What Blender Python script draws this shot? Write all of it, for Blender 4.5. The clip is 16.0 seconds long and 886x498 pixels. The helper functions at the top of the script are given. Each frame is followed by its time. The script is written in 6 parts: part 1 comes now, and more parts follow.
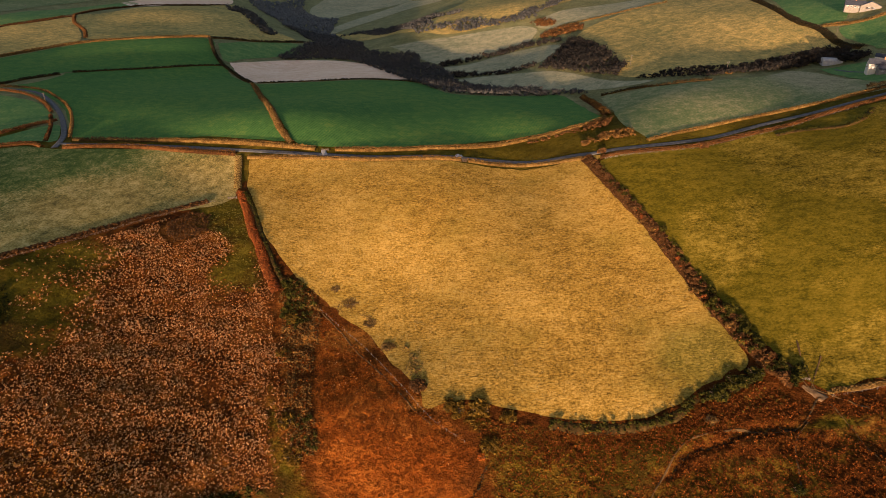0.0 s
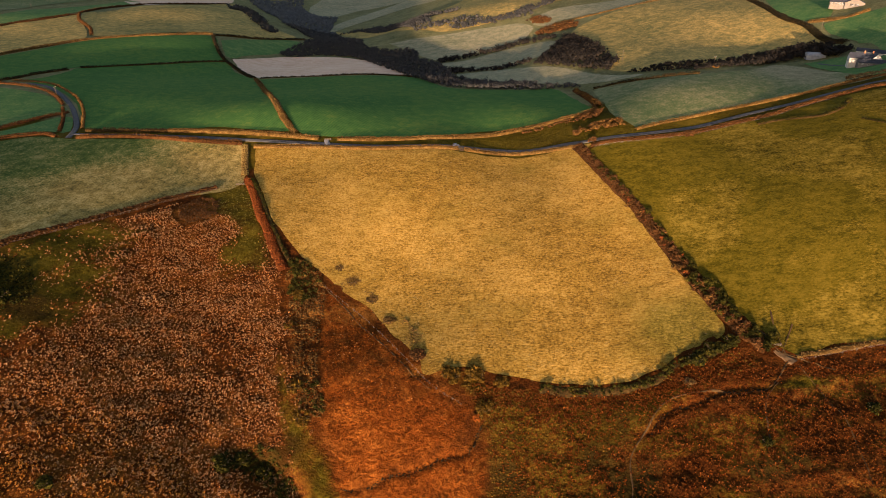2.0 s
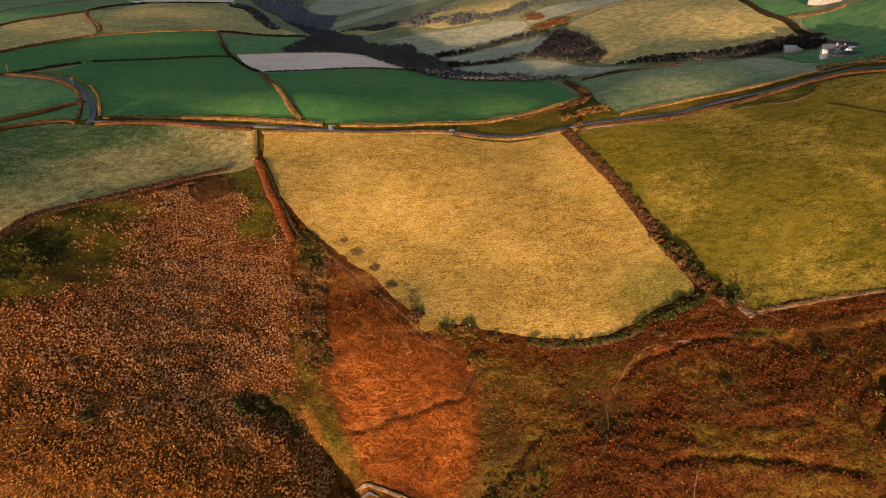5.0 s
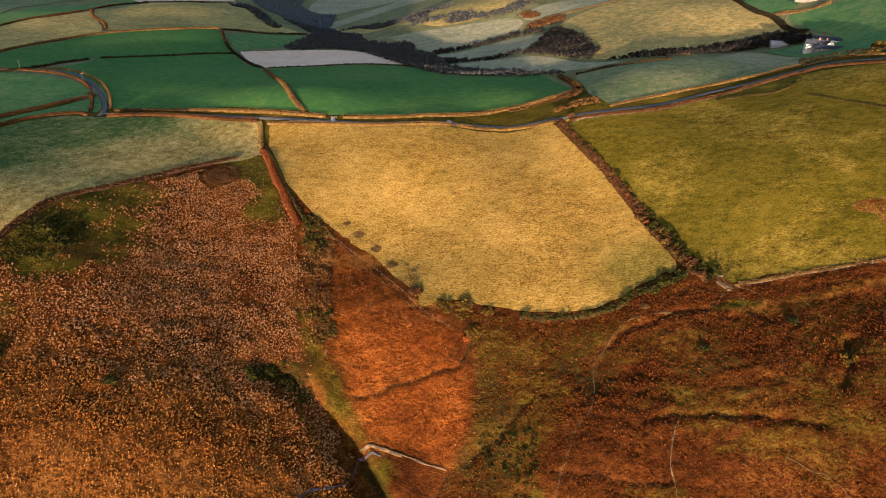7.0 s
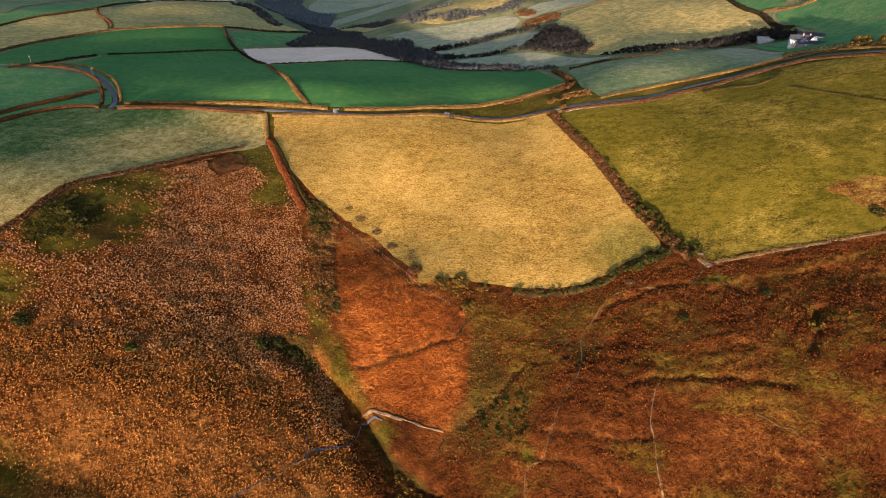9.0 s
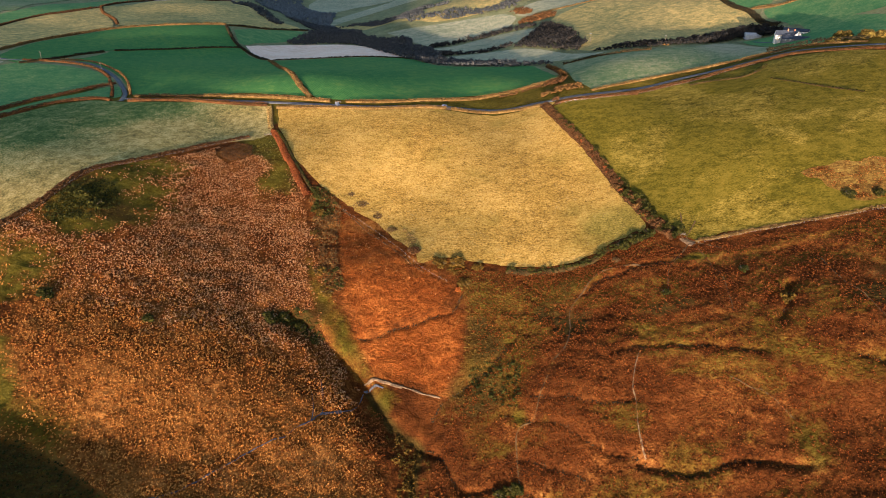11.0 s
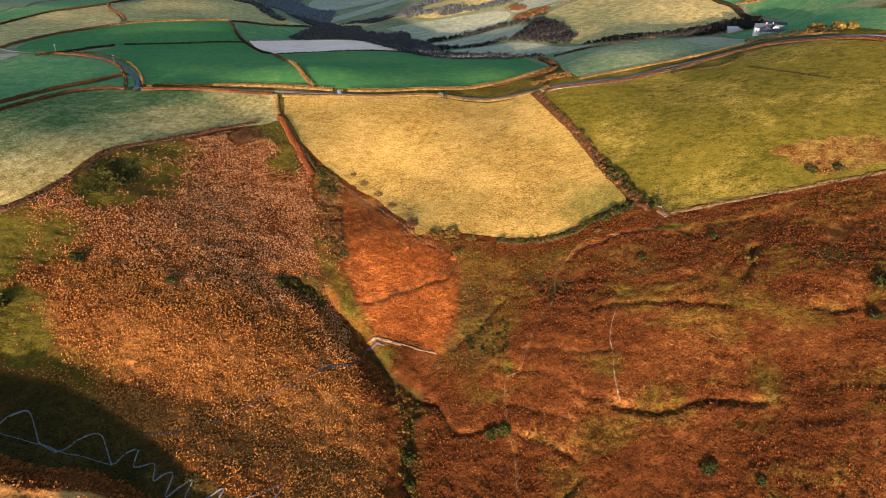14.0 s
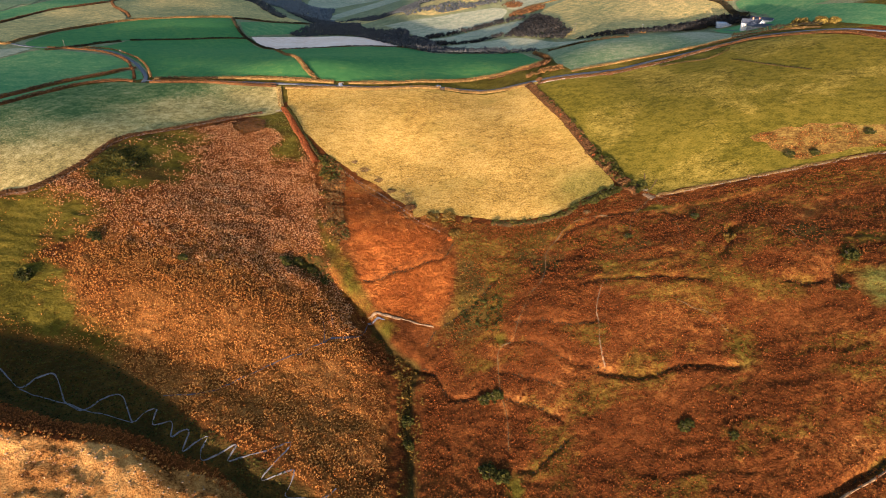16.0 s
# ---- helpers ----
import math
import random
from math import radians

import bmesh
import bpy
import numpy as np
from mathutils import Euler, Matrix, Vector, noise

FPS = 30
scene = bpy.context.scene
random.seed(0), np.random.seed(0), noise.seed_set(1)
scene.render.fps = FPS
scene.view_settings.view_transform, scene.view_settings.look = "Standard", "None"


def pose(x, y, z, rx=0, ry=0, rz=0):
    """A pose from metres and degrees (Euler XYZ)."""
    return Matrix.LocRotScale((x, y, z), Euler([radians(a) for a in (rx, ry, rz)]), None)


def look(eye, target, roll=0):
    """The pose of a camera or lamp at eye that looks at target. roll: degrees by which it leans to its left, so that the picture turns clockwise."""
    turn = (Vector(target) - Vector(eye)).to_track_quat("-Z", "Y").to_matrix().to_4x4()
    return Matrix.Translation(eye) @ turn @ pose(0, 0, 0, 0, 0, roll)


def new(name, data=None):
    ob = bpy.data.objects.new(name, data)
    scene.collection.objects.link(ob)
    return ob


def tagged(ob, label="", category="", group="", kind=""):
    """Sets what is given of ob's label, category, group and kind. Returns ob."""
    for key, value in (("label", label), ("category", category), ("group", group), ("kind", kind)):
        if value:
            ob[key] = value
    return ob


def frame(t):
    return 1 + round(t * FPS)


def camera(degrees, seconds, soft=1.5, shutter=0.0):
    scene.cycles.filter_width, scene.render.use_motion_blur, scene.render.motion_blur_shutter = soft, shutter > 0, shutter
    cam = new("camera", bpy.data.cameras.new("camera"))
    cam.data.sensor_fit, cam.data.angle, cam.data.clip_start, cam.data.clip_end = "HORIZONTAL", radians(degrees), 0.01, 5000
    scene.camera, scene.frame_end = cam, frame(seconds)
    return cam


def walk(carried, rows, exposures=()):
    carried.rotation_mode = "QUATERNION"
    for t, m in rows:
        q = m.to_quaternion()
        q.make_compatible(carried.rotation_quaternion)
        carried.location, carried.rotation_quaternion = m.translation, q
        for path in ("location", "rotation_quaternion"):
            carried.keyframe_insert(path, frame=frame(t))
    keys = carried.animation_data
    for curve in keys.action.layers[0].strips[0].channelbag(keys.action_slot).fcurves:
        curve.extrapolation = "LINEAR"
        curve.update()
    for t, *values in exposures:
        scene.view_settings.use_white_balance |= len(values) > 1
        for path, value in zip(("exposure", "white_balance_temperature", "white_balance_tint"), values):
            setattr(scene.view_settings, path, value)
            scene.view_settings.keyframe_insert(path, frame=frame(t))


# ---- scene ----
cam = camera(68.0, 16.0, 0.9)
METRES, EYE, TILT, LEAN, TURN = 175.0, 175.7, -28.2, 0.0, 0.0
ROWS = [
    (0.0, 0.0, 0.0, 0.0, 0.0, 0.0, -0.0),
    (0.5, 0.0004, -0.0258, -0.0136, -0.04, 0.0, 0.02),
    (1.0, 0.0007, -0.0518, -0.0272, -0.07, 0.0, 0.04),
    (1.5, 0.0012, -0.078, -0.0409, -0.1, 0.01, 0.06),
    (2.0, 0.0016, -0.1042, -0.0547, -0.14, 0.01, 0.08),
    (2.5, 0.0021, -0.1306, -0.0686, -0.17, 0.02, 0.1),
    (3.0, 0.0026, -0.1572, -0.0825, -0.2, 0.03, 0.12),
    (3.5, 0.0031, -0.1838, -0.0966, -0.23, 0.04, 0.14),
    (4.0, 0.0037, -0.2106, -0.1107, -0.26, 0.05, 0.15),
    (6.5, 0.0069, -0.3461, -0.1823, -0.39, 0.1, 0.24),
    (7.0, 0.0076, -0.3736, -0.1968, -0.41, 0.11, 0.26),
    (7.5, 0.0083, -0.4011, -0.2115, -0.44, 0.12, 0.27),
    (8.0, 0.009, -0.4287, -0.2262, -0.46, 0.13, 0.29),
    (8.5, 0.0098, -0.4564, -0.241, -0.49, 0.14, 0.3),
    (9.0, 0.0106, -0.4842, -0.2559, -0.51, 0.16, 0.32),
    (11.5, 0.0148, -0.6245, -0.3314, -0.63, 0.2, 0.38),
    (12.0, 0.0156, -0.6527, -0.3468, -0.65, 0.2, 0.4),
    (12.5, 0.0165, -0.681, -0.3623, -0.68, 0.21, 0.41),
    (13.0, 0.0175, -0.7094, -0.3778, -0.7, 0.21, 0.42),
    (13.5, 0.0184, -0.7379, -0.3934, -0.73, 0.21, 0.43),
    (14.0, 0.0193, -0.7664, -0.4091, -0.75, 0.21, 0.44),
    (14.5, 0.0202, -0.7949, -0.4249, -0.78, 0.21, 0.45),
    (15.0, 0.0212, -0.8235, -0.4408, -0.81, 0.21, 0.46),
    (15.5, 0.0222, -0.8522, -0.4567, -0.83, 0.2, 0.47),
    (16.0, 0.0231, -0.8809, -0.4728, -0.86, 0.19, 0.48),
]
EXPOSURE = 2.0
walk(cam, [(t, pose(0, 0, EYE, TILT, LEAN, TURN) @ pose(METRES * x, METRES * y, METRES * z, 90 + pitch, roll, yaw)) for t, x, y, z, yaw, pitch, roll in ROWS],
     exposures=[(0.0, EXPOSURE - 0.77, 6350, 26), (4.0, EXPOSURE - 0.65, 6000, 23), (8.0, EXPOSURE - 0.38, 5300, 18), (12.5, EXPOSURE - 0.08, 4950, 15), (16.0, EXPOSURE + 0.09, 4950, 17)])

# ---- world, sun ----
SUN_UP, SUN_AZ = 3.9, 190.0   # a low evening sun behind the camera, a little to its left
world = bpy.data.worlds.new("evening_sky")
scene.world = world
world.use_nodes = True
sky = world.node_tree.nodes.new("ShaderNodeTexSky")
sky.sky_type, sky.sun_disc = "NISHITA", False
sky.sun_elevation, sky.sun_rotation = radians(SUN_UP), radians(SUN_AZ)
sky.air_density, sky.dust_density = 1.0, 1.5
world.node_tree.nodes["Background"].inputs["Strength"].default_value = 0.14
world.node_tree.links.new(sky.outputs["Color"], world.node_tree.nodes["Background"].inputs["Color"])
sun = new("sun", bpy.data.lights.new("sun", "SUN"))
sun.data.energy, sun.data.angle, sun.data.color = 5.0, radians(0.6), (1.0, 0.71, 0.42)
to_sun = Vector((math.sin(radians(SUN_AZ)) * math.cos(radians(SUN_UP)), math.cos(radians(SUN_AZ)) * math.cos(radians(SUN_UP)), math.sin(radians(SUN_UP))))
sun.matrix_world = look(to_sun * 600, (0, 0, 0))

# ---- relief of the land: heights in metres on a loose lattice, eased between ----
XS = [-900, -520, -360, -260, -190, -130, -80, -35, 5, 50, 100, 150, 210, 290, 400, 620, 900]
YS = [-60, 0, 35, 70, 105, 140, 180, 230, 290, 360, 430, 520, 640, 780, 920, 1080, 1300, 1700]
COMBE = [
    [59, 34, 22, 12, 2, -12, -29, -43, -51, -51, -42, -28, -9, 12, 30, 45, 51],
    [62, 40, 27, 15, 5, -6, -26, -42, -49, -46, -34, -14, 7, 28, 42, 56, 64],
    [64, 44, 31, 18, 5, -8, -24, -41, -48, -41, -26, -6, 17, 36, 48, 62, 72],
    [66, 47, 35, 22, 8, -7, -22, -38, -43, -31, -13, 0, 28, 41, 53, 68, 80],
]
HEATH = [
    [67, 50, 39, 27, 15, 5, -13, -32, -34, -15, 2, 15, 32, 45, 58, 73, 88],
    [67, 52, 44, 34, 21, 9.5, -8, -25, -19, -9, 8, 20, 33, 49, 63, 78, 96],
    [66, 53, 48, 43, 29, 14, -1.5, -3, -2, 1, 14, 23, 38, 55, 69, 84, 103],
    [66, 54, 50, 46, 36, 18.5, 7.5, 3, 6, 12, 22, 34, 51, 65, 77, 92, 111],
]
FIELDS = [
    [64, 54, 49, 44, 37, 28, 21, 17, 18, 24, 35, 45, 59, 74, 86, 102, 119],
    [62, 52, 46, 40, 37, 32, 32, 33, 34, 31, 48, 53, 62, 79, 96, 113, 126],
    [60, 50, 43, 37, 38, 44, 43, 38, 37, 38, 46, 58, 62, 71, 100, 120, 131],
]
CREST = [
    [58, 47, 41, 34, 33, 34, 34, 33, 32, 33, 34, 46, 58, 58.5, 100, 123, 135],
    [54, 41, 32, 19, 16, 19, 20, 19, 18, 20, 32, 44, 53, 66, 92, 119, 142],
    [48, 34, 31, 19, 0, 5, 9, 12, 15, 18, 24, 39, 54, 67, 83, 112, 147],
]
VALLEY = [
    [41, 33, 24, 13, -1, -4, 4, 17, 27, 35, 42, 45, 51, 60, 74, 107, 149],
    [36, 21, 18, -9, -26, -27, -14, 3, 16, 27, 36, 43, 49, 57, 69, 107, 153],
    [32, -1, -20, -35, -45, -42, -31, -17, -4, 10, 24, 37, 49, 62, 79, 117, 157],
    [24, -23, -66, -72, -72, -65, -55, -41, -27, -8, 15, 36, 58, 79, 100, 130, 161],
]
RELIEF = np.array(COMBE + HEATH + FIELDS + CREST + VALLEY, float).T


def easing(knots):
    """Weights of a natural cubic spline over the knots."""
    k = np.array(knots, float)
    n, h = len(k), np.diff(k)
    a, b, eye = np.eye(n), np.zeros((n, n)), np.eye(n)
    for i in range(1, n - 1):
        a[i, i - 1:i + 2] = h[i - 1], 2 * (h[i - 1] + h[i]), h[i]
        b[i, i - 1:i + 2] = 6 / h[i - 1], -6 / h[i - 1] - 6 / h[i], 6 / h[i]
    s = np.linalg.solve(a, b)

    def weights(x):
        x = np.clip(np.asarray(x, float).ravel(), k[0], k[-1])
        i = np.clip(np.searchsorted(k, x) - 1, 0, n - 2)
        p = (k[i + 1] - x) / h[i]
        q = 1 - p
        return p[:, None] * eye[i] + q[:, None] * eye[i + 1] + ((p ** 3 - p)[:, None] * s[i] + (q ** 3 - q)[:, None] * s[i + 1]) * (h[i] ** 2 / 6)[:, None]
    return weights


ease_x, ease_y = easing(XS), easing(YS)
rng = np.random.default_rng(7)
LATTICE = rng.random((256, 256))


def vnoise(x, y, size):
    """Smooth value noise, 0 to 1, with lumps about size metres across."""
    x, y = np.asarray(x, float) / size + 311.7, np.asarray(y, float) / size + 173.3
    i, j = np.floor(x).astype(int), np.floor(y).astype(int)
    u, v = x - i, y - j
    u, v = u * u * (3 - 2 * u), v * v * (3 - 2 * v)
    g = lambda p, q: LATTICE[p % 256, q % 256]
    return (g(i, j) * (1 - u) + g(i + 1, j) * u) * (1 - v) + (g(i, j + 1) * (1 - u) + g(i + 1, j + 1) * u) * v


def fbm(x, y, size):
    return vnoise(x, y, size) * 0.55 + vnoise(x, y, size * 0.46) * 0.3 + vnoise(x, y, size * 0.2) * 0.15


def along(path, x, y):
    """Distance of points from a broken line, and how far along it (0 to 1) the nearest place lies."""
    x, y = np.asarray(x, float), np.asarray(y, float)
    best, where = np.full(x.shape, 1e9), np.zeros(x.shape)
    for n, ((ax, ay), (bx, by)) in enumerate(zip(path, path[1:])):
        dx, dy = bx - ax, by - ay
        t = np.clip(((x - ax) * dx + (y - ay) * dy) / (dx * dx + dy * dy + 1e-9), 0, 1)
        d = np.hypot(x - ax - t * dx, y - ay - t * dy)
        near = d < best
        best, where = np.where(near, d, best), np.where(near, (n + t) / (len(path) - 1), where)
    return best, where


def inside(poly, x, y):
    x, y = np.asarray(x, float), np.asarray(y, float)
    odd = np.zeros(x.shape, bool)
    for (ax, ay), (bx, by) in zip(poly, poly[1:] + poly[:1]):
        cross = (ay > y) != (by > y)
        odd ^= cross & (x < (bx - ax) * (y - ay) / (by - ay + 1e-12) + ax)
    return odd


def zone(poly, x, y, soft):
    """1 inside a patch, 0 outside, with an edge about soft metres wide."""
    d, _ = along(poly + poly[:1], x, y)
    return np.clip(0.5 + np.where(inside(poly, x, y), d, -d) / soft, 0, 1)


# small runnels and trodden ditches in the heath: line, depth, half width
GULLY = [(-86, 158), (-70, 160), (-59, 157), (-50, 150), (-42, 142), (-33, 133), (-27, 123), (-20, 112), (-14, 105), (-5, 99), (-8, 82), (-9, 67), (-9, 57), (-7, 45), (-6, 30), (-6, 15), (-4, -50)]
DITCHES = [
    (GULLY[9:], 1.9, 3.0),
    ([(-5, 99), (2, 94), (6, 89), (8, 83), (13, 75), (21, 74), (26, 75)], 1.7, 1.5),
    ([(31, 104), (43, 97), (54, 92), (59, 87), (65, 81), (72, 75), (82, 71)], 1.4, 1.3),
    ([(37, 83), (43, 80), (51, 75), (56, 73), (62, 69)], 1.2, 1.2),
    ([(38, 69), (46, 65), (53, 60), (60, 54), (63, 51)], 1.2, 1.2),
    ([(41, 32), (47, 30), (52, 34), (58, 38), (64, 42)], 1.3, 1.3),
    ([(44, 107), (54, 103), (62, 100), (67, 97), (75, 94), (84, 92)], 1.1, 1.2),
    ([(82, 69), (91, 65), (98, 62), (107, 62), (114, 63), (120, 63), (129, 60), (138, 56)], 2.4, 1.8),
]
DITCHES_EAST = [
    ([(81, 116), (91, 117), (98, 114), (104, 114), (114, 111), (127, 107), (139, 102)], 1.6, 1.6),
    ([(-37, 153), (-28, 153), (-21, 156), (-11, 157), (-1, 160), (10, 161), (16, 172)], 1.3, 1.5),
    ([(0, 110), (5, 117), (14, 122), (26, 128), (38, 140)], 1.8, 2.6),
    ([(132, -12), (143, -8), (149, -7), (158, -4), (164, -3), (171, 0), (182, 6)], 2.6, 2.2),
    ([(171, 92), (175, 89), (178, 87), (186, 84)], 1.6, 1.5),
    ([(191, 92), (192, 86), (191, 79)], 2.0, 1.7),
    ([(164, 137), (159, 128), (154, 119), (151, 115)], 2.2, 1.9),
    ([(120, 168), (107, 170), (97, 167), (84, 166), (77, 159)], 1.5, 1.5),
]
DITCHES = DITCHES + DITCHES_EAST
TROUGH = [(-215, 60), (-175, 38), (-147, 34), (-118, 29), (-96, 20), (-75, 16), (-50, 5), (-25, -30)]


def combe_cut(x, y):
    """The upper gully: a long shaded fall from the bracken slope, and a short steep far bank."""
    d, s = along(GULLY[:10], x, y)
    best, turned = np.full(x.shape, 1e9), np.zeros(x.shape)
    for (ax, ay), (bx, by) in zip(GULLY[:9], GULLY[1:10]):
        dx, dy = bx - ax, by - ay
        t = np.clip(((x - ax) * dx + (y - ay) * dy) / (dx * dx + dy * dy), 0, 1)
        away = np.hypot(x - ax - t * dx, y - ay - t * dy)
        turned = np.where(away < best, dx * (y - ay) - dy * (x - ax), turned)
        best = np.minimum(best, away)
    wide = np.where(turned < 0, 17.0, 4.5)
    deep = np.interp(s, [0, 0.12, 0.35, 0.6, 0.8, 1.0], [0.5, 3.6, 6.8, 5.8, 3.8, 2.2])
    f = np.clip(1 - d / wide, 0, 1)
    return deep * f * f * (3 - 2 * f)


def height(x, y):
    x, y = np.asarray(x, float), np.asarray(y, float)
    shape = x.shape
    x, y = x.ravel(), y.ravel()
    z = np.zeros(len(x))
    for s in range(0, len(x), 60000):
        z[s:s + 60000] = ((ease_x(x[s:s + 60000]) @ RELIEF) * ease_y(y[s:s + 60000])).sum(1)
    near = (y < 260) & (np.abs(x) < 330) & (y > -80)
    if near.any():
        a, b, c = x[near], y[near], z[near]
        for path, depth, half in DITCHES:
            d, _ = along(path, a, b)
            c = c - depth * np.exp(-(d / half) ** 2)
        c = c - combe_cut(a, b)
        d, _ = along(TROUGH, a, b)
        c = c - 5.6 * np.clip((-26 - a) / 32, 0.1, 1) * np.exp(-(d / 11.0) ** 2)                       # the dark hollow of the zigzag path
        d, _ = along([(-230, 25), (-159, 13), (-120, 14), (-82, 11), (-55, -15)], a, b)
        c = c + np.clip((b - 12) * 0.13, -7, 0) * np.clip((-55 - a) / 20, 0, 1)
        c = c + (1.0 * np.clip((-60 - a) / 20, 0, 1) + 2.6 * np.clip((-125 - a) / 50, 0, 1) + 1.8 * np.clip((-150 - a) / 30, 0, 1)) * np.exp(-(d / 9.0) ** 2)                       # the bare spur in front of it
        z[near] = c
    return z.reshape(shape)


def terracettes(x, y):
    """Sheep-trodden steps along the slope: long low rises, each with a short drop behind it."""
    u = (y + 0.35 * x + 26 * fbm(x, y, 46)) / 9.0
    f = u - np.floor(u)
    return 0.6 * np.where(f < 0.86, f / 0.86, (1 - f) / 0.14) * np.clip(vnoise(x, y, 28) * 2.2 - 0.55, 0, 1) - 0.18


def heath_lumps(x, y):
    """Tussocky lumps of the open heath, drawn out along the slope east of the gully."""
    east = np.clip((x - 10) / 20, 0, 1) * np.clip((185 - y) / 10, 0, 1)
    v = (y + 0.22 * x + 10 * fbm(y, x, 17)) / 3.6
    v = v - np.floor(v)
    steps = 0.55 * np.where(v < 0.75, v / 0.75, (1 - v) / 0.25) * np.clip(vnoise(y, x, 19) * 2.2 - 0.5, 0, 1)
    return (fbm(x, y, 9.0) - 0.5) * 1.5 + (vnoise(x, y, 3.2) - 0.5) * 0.8 + east * (terracettes(x, y) * np.clip((165 - y) / 50, 0.3, 1) + steps)


# ---- materials ----
def material(name):
    m = bpy.data.materials.new(name)
    m.use_nodes = True
    nt = m.node_tree
    return m, nt, nt.nodes["Principled BSDF"]


def node(nt, kind, **inputs):
    n = nt.nodes.new(kind)
    for key, value in inputs.items():
        n.inputs[key.replace("_", " ")].default_value = value
    return n


def tex(nt, scale, detail=4.0, rough=0.6, stretch=(1, 1, 1), turn=0.0):
    """Noise in world metres: lumps of about 1 / scale metres."""
    geo = nt.nodes.new("ShaderNodeNewGeometry")
    mp = nt.nodes.new("ShaderNodeMapping")
    mp.inputs["Scale"].default_value = stretch
    mp.inputs["Rotation"].default_value = (0, 0, turn)
    nt.links.new(geo.outputs["Position"], mp.inputs["Vector"])
    n = node(nt, "ShaderNodeTexNoise", Scale=scale, Detail=detail, Roughness=rough)
    nt.links.new(mp.outputs["Vector"], n.inputs["Vector"])
    return n.outputs["Fac"]


def ramp(nt, fac, stops):
    r = nt.nodes.new("ShaderNodeValToRGB")
    e = r.color_ramp.elements
    while len(e) < len(stops):
        e.new(0.5)
    for el, (at, col) in zip(e, stops):
        el.position, el.color = at, (*col, 1)
    nt.links.new(fac, r.inputs["Fac"])
    return r.outputs["Color"]


def mix(nt, fac, a, b, mode="MIX"):
    n = nt.nodes.new("ShaderNodeMix")
    n.data_type, n.blend_type = "RGBA", mode
    for sock, v in ((n.inputs[0], fac), (n.inputs[6], a), (n.inputs[7], b)):
        if isinstance(v, bpy.types.NodeSocket):
            nt.links.new(v, sock)
        else:
            sock.default_value = v if not isinstance(v, tuple) else (*v, 1)
    return n.outputs[2]


def maths(nt, op, a, b=0.0, c=None):
    n = nt.nodes.new("ShaderNodeMath")
    n.operation = op
    for sock, v in zip(n.inputs, (a, b) if c is None else (a, b, c)):
        if isinstance(v, bpy.types.NodeSocket):
            nt.links.new(v, sock)
        else:
            sock.default_value = v
    return n.outputs[0]


def bump(nt, bsdf, fac, strength, distance):
    b = node(nt, "ShaderNodeBump", Strength=strength, Distance=distance)
    nt.links.new(fac, b.inputs["Height"])
    nt.links.new(b.outputs["Normal"], bsdf.inputs["Normal"])


def matte(bsdf, rough=0.95, spec=0.03):
    bsdf.inputs["Roughness"].default_value = rough
    bsdf.inputs["Specular IOR Level"].default_value = spec


def grass_material(name, dark, mid, light, grain=0.8, relief=0.35, stretch=(1, 1, 1), turn=0.0, blotch=0.03, lines=None, second=None, mottle=0.34):
    m, nt, bsdf = material(name)
    big = tex(nt, blotch, 5, 0.6)
    fine = tex(nt, grain, 6, 0.7, stretch, turn)
    mid_n = tex(nt, grain * 0.22, 4, 0.65, stretch, turn)
    both = maths(nt, "ADD", maths(nt, "MULTIPLY", big, 0.22), maths(nt, "ADD", maths(nt, "MULTIPLY", fine, 0.78 - mottle), maths(nt, "MULTIPLY", mid_n, mottle)))
    col = ramp(nt, both, [(0.41, dark), (0.5, mid), (0.59, light)])
    if second:
        a = nt.nodes.new("ShaderNodeAttribute")
        a.attribute_name = "second"
        n = nt.nodes.new("ShaderNodeMapRange")
        n.inputs[1].default_value, n.inputs[2].default_value = 0.15, 0.85
        nt.links.new(maths(nt, "ADD", a.outputs["Fac"], maths(nt, "MULTIPLY", maths(nt, "SUBTRACT", fine, 0.5), 1.6)), n.inputs[0])
        col = mix(nt, n.outputs[0], col, ramp(nt, both, [(0.40, second[0]), (0.5, second[1]), (0.60, second[2])]))
    if lines:
        geo = nt.nodes.new("ShaderNodeNewGeometry")
        mp = nt.nodes.new("ShaderNodeMapping")
        mp.inputs["Rotation"].default_value = (0, 0, lines[0])
        nt.links.new(geo.outputs["Position"], mp.inputs["Vector"])
        w = node(nt, "ShaderNodeTexWave", Scale=lines[1], Distortion=1.5, Detail=2.0)
        nt.links.new(mp.outputs["Vector"], w.inputs["Vector"])
        col = mix(nt, maths(nt, "MULTIPLY", w.outputs["Fac"], lines[2]), col, light)
    nt.links.new(col, bsdf.inputs["Base Color"])
    matte(bsdf)
    bump(nt, bsdf, maths(nt, "ADD", fine, maths(nt, "MULTIPLY", mid_n, 0.5)), 0.8, relief)
    return m


def leaf_material(name, dark, mid, light, size=0.5):
    """Foliage: each leaf or frond takes its own tint, and whole clumps drift in tone."""
    m, nt, bsdf = material(name)
    geo = nt.nodes.new("ShaderNodeNewGeometry")
    drift = tex(nt, size * 0.35, 4, 0.6)
    both = maths(nt, "ADD", maths(nt, "MULTIPLY", geo.outputs["Random Per Island"], 0.42), maths(nt, "MULTIPLY", drift, 0.6))
    col = ramp(nt, both, [(0.22, dark), (0.5, mid), (0.8, light)])
    nt.links.new(col, bsdf.inputs["Base Color"])
    matte(bsdf, 0.85, 0.05)
    return m


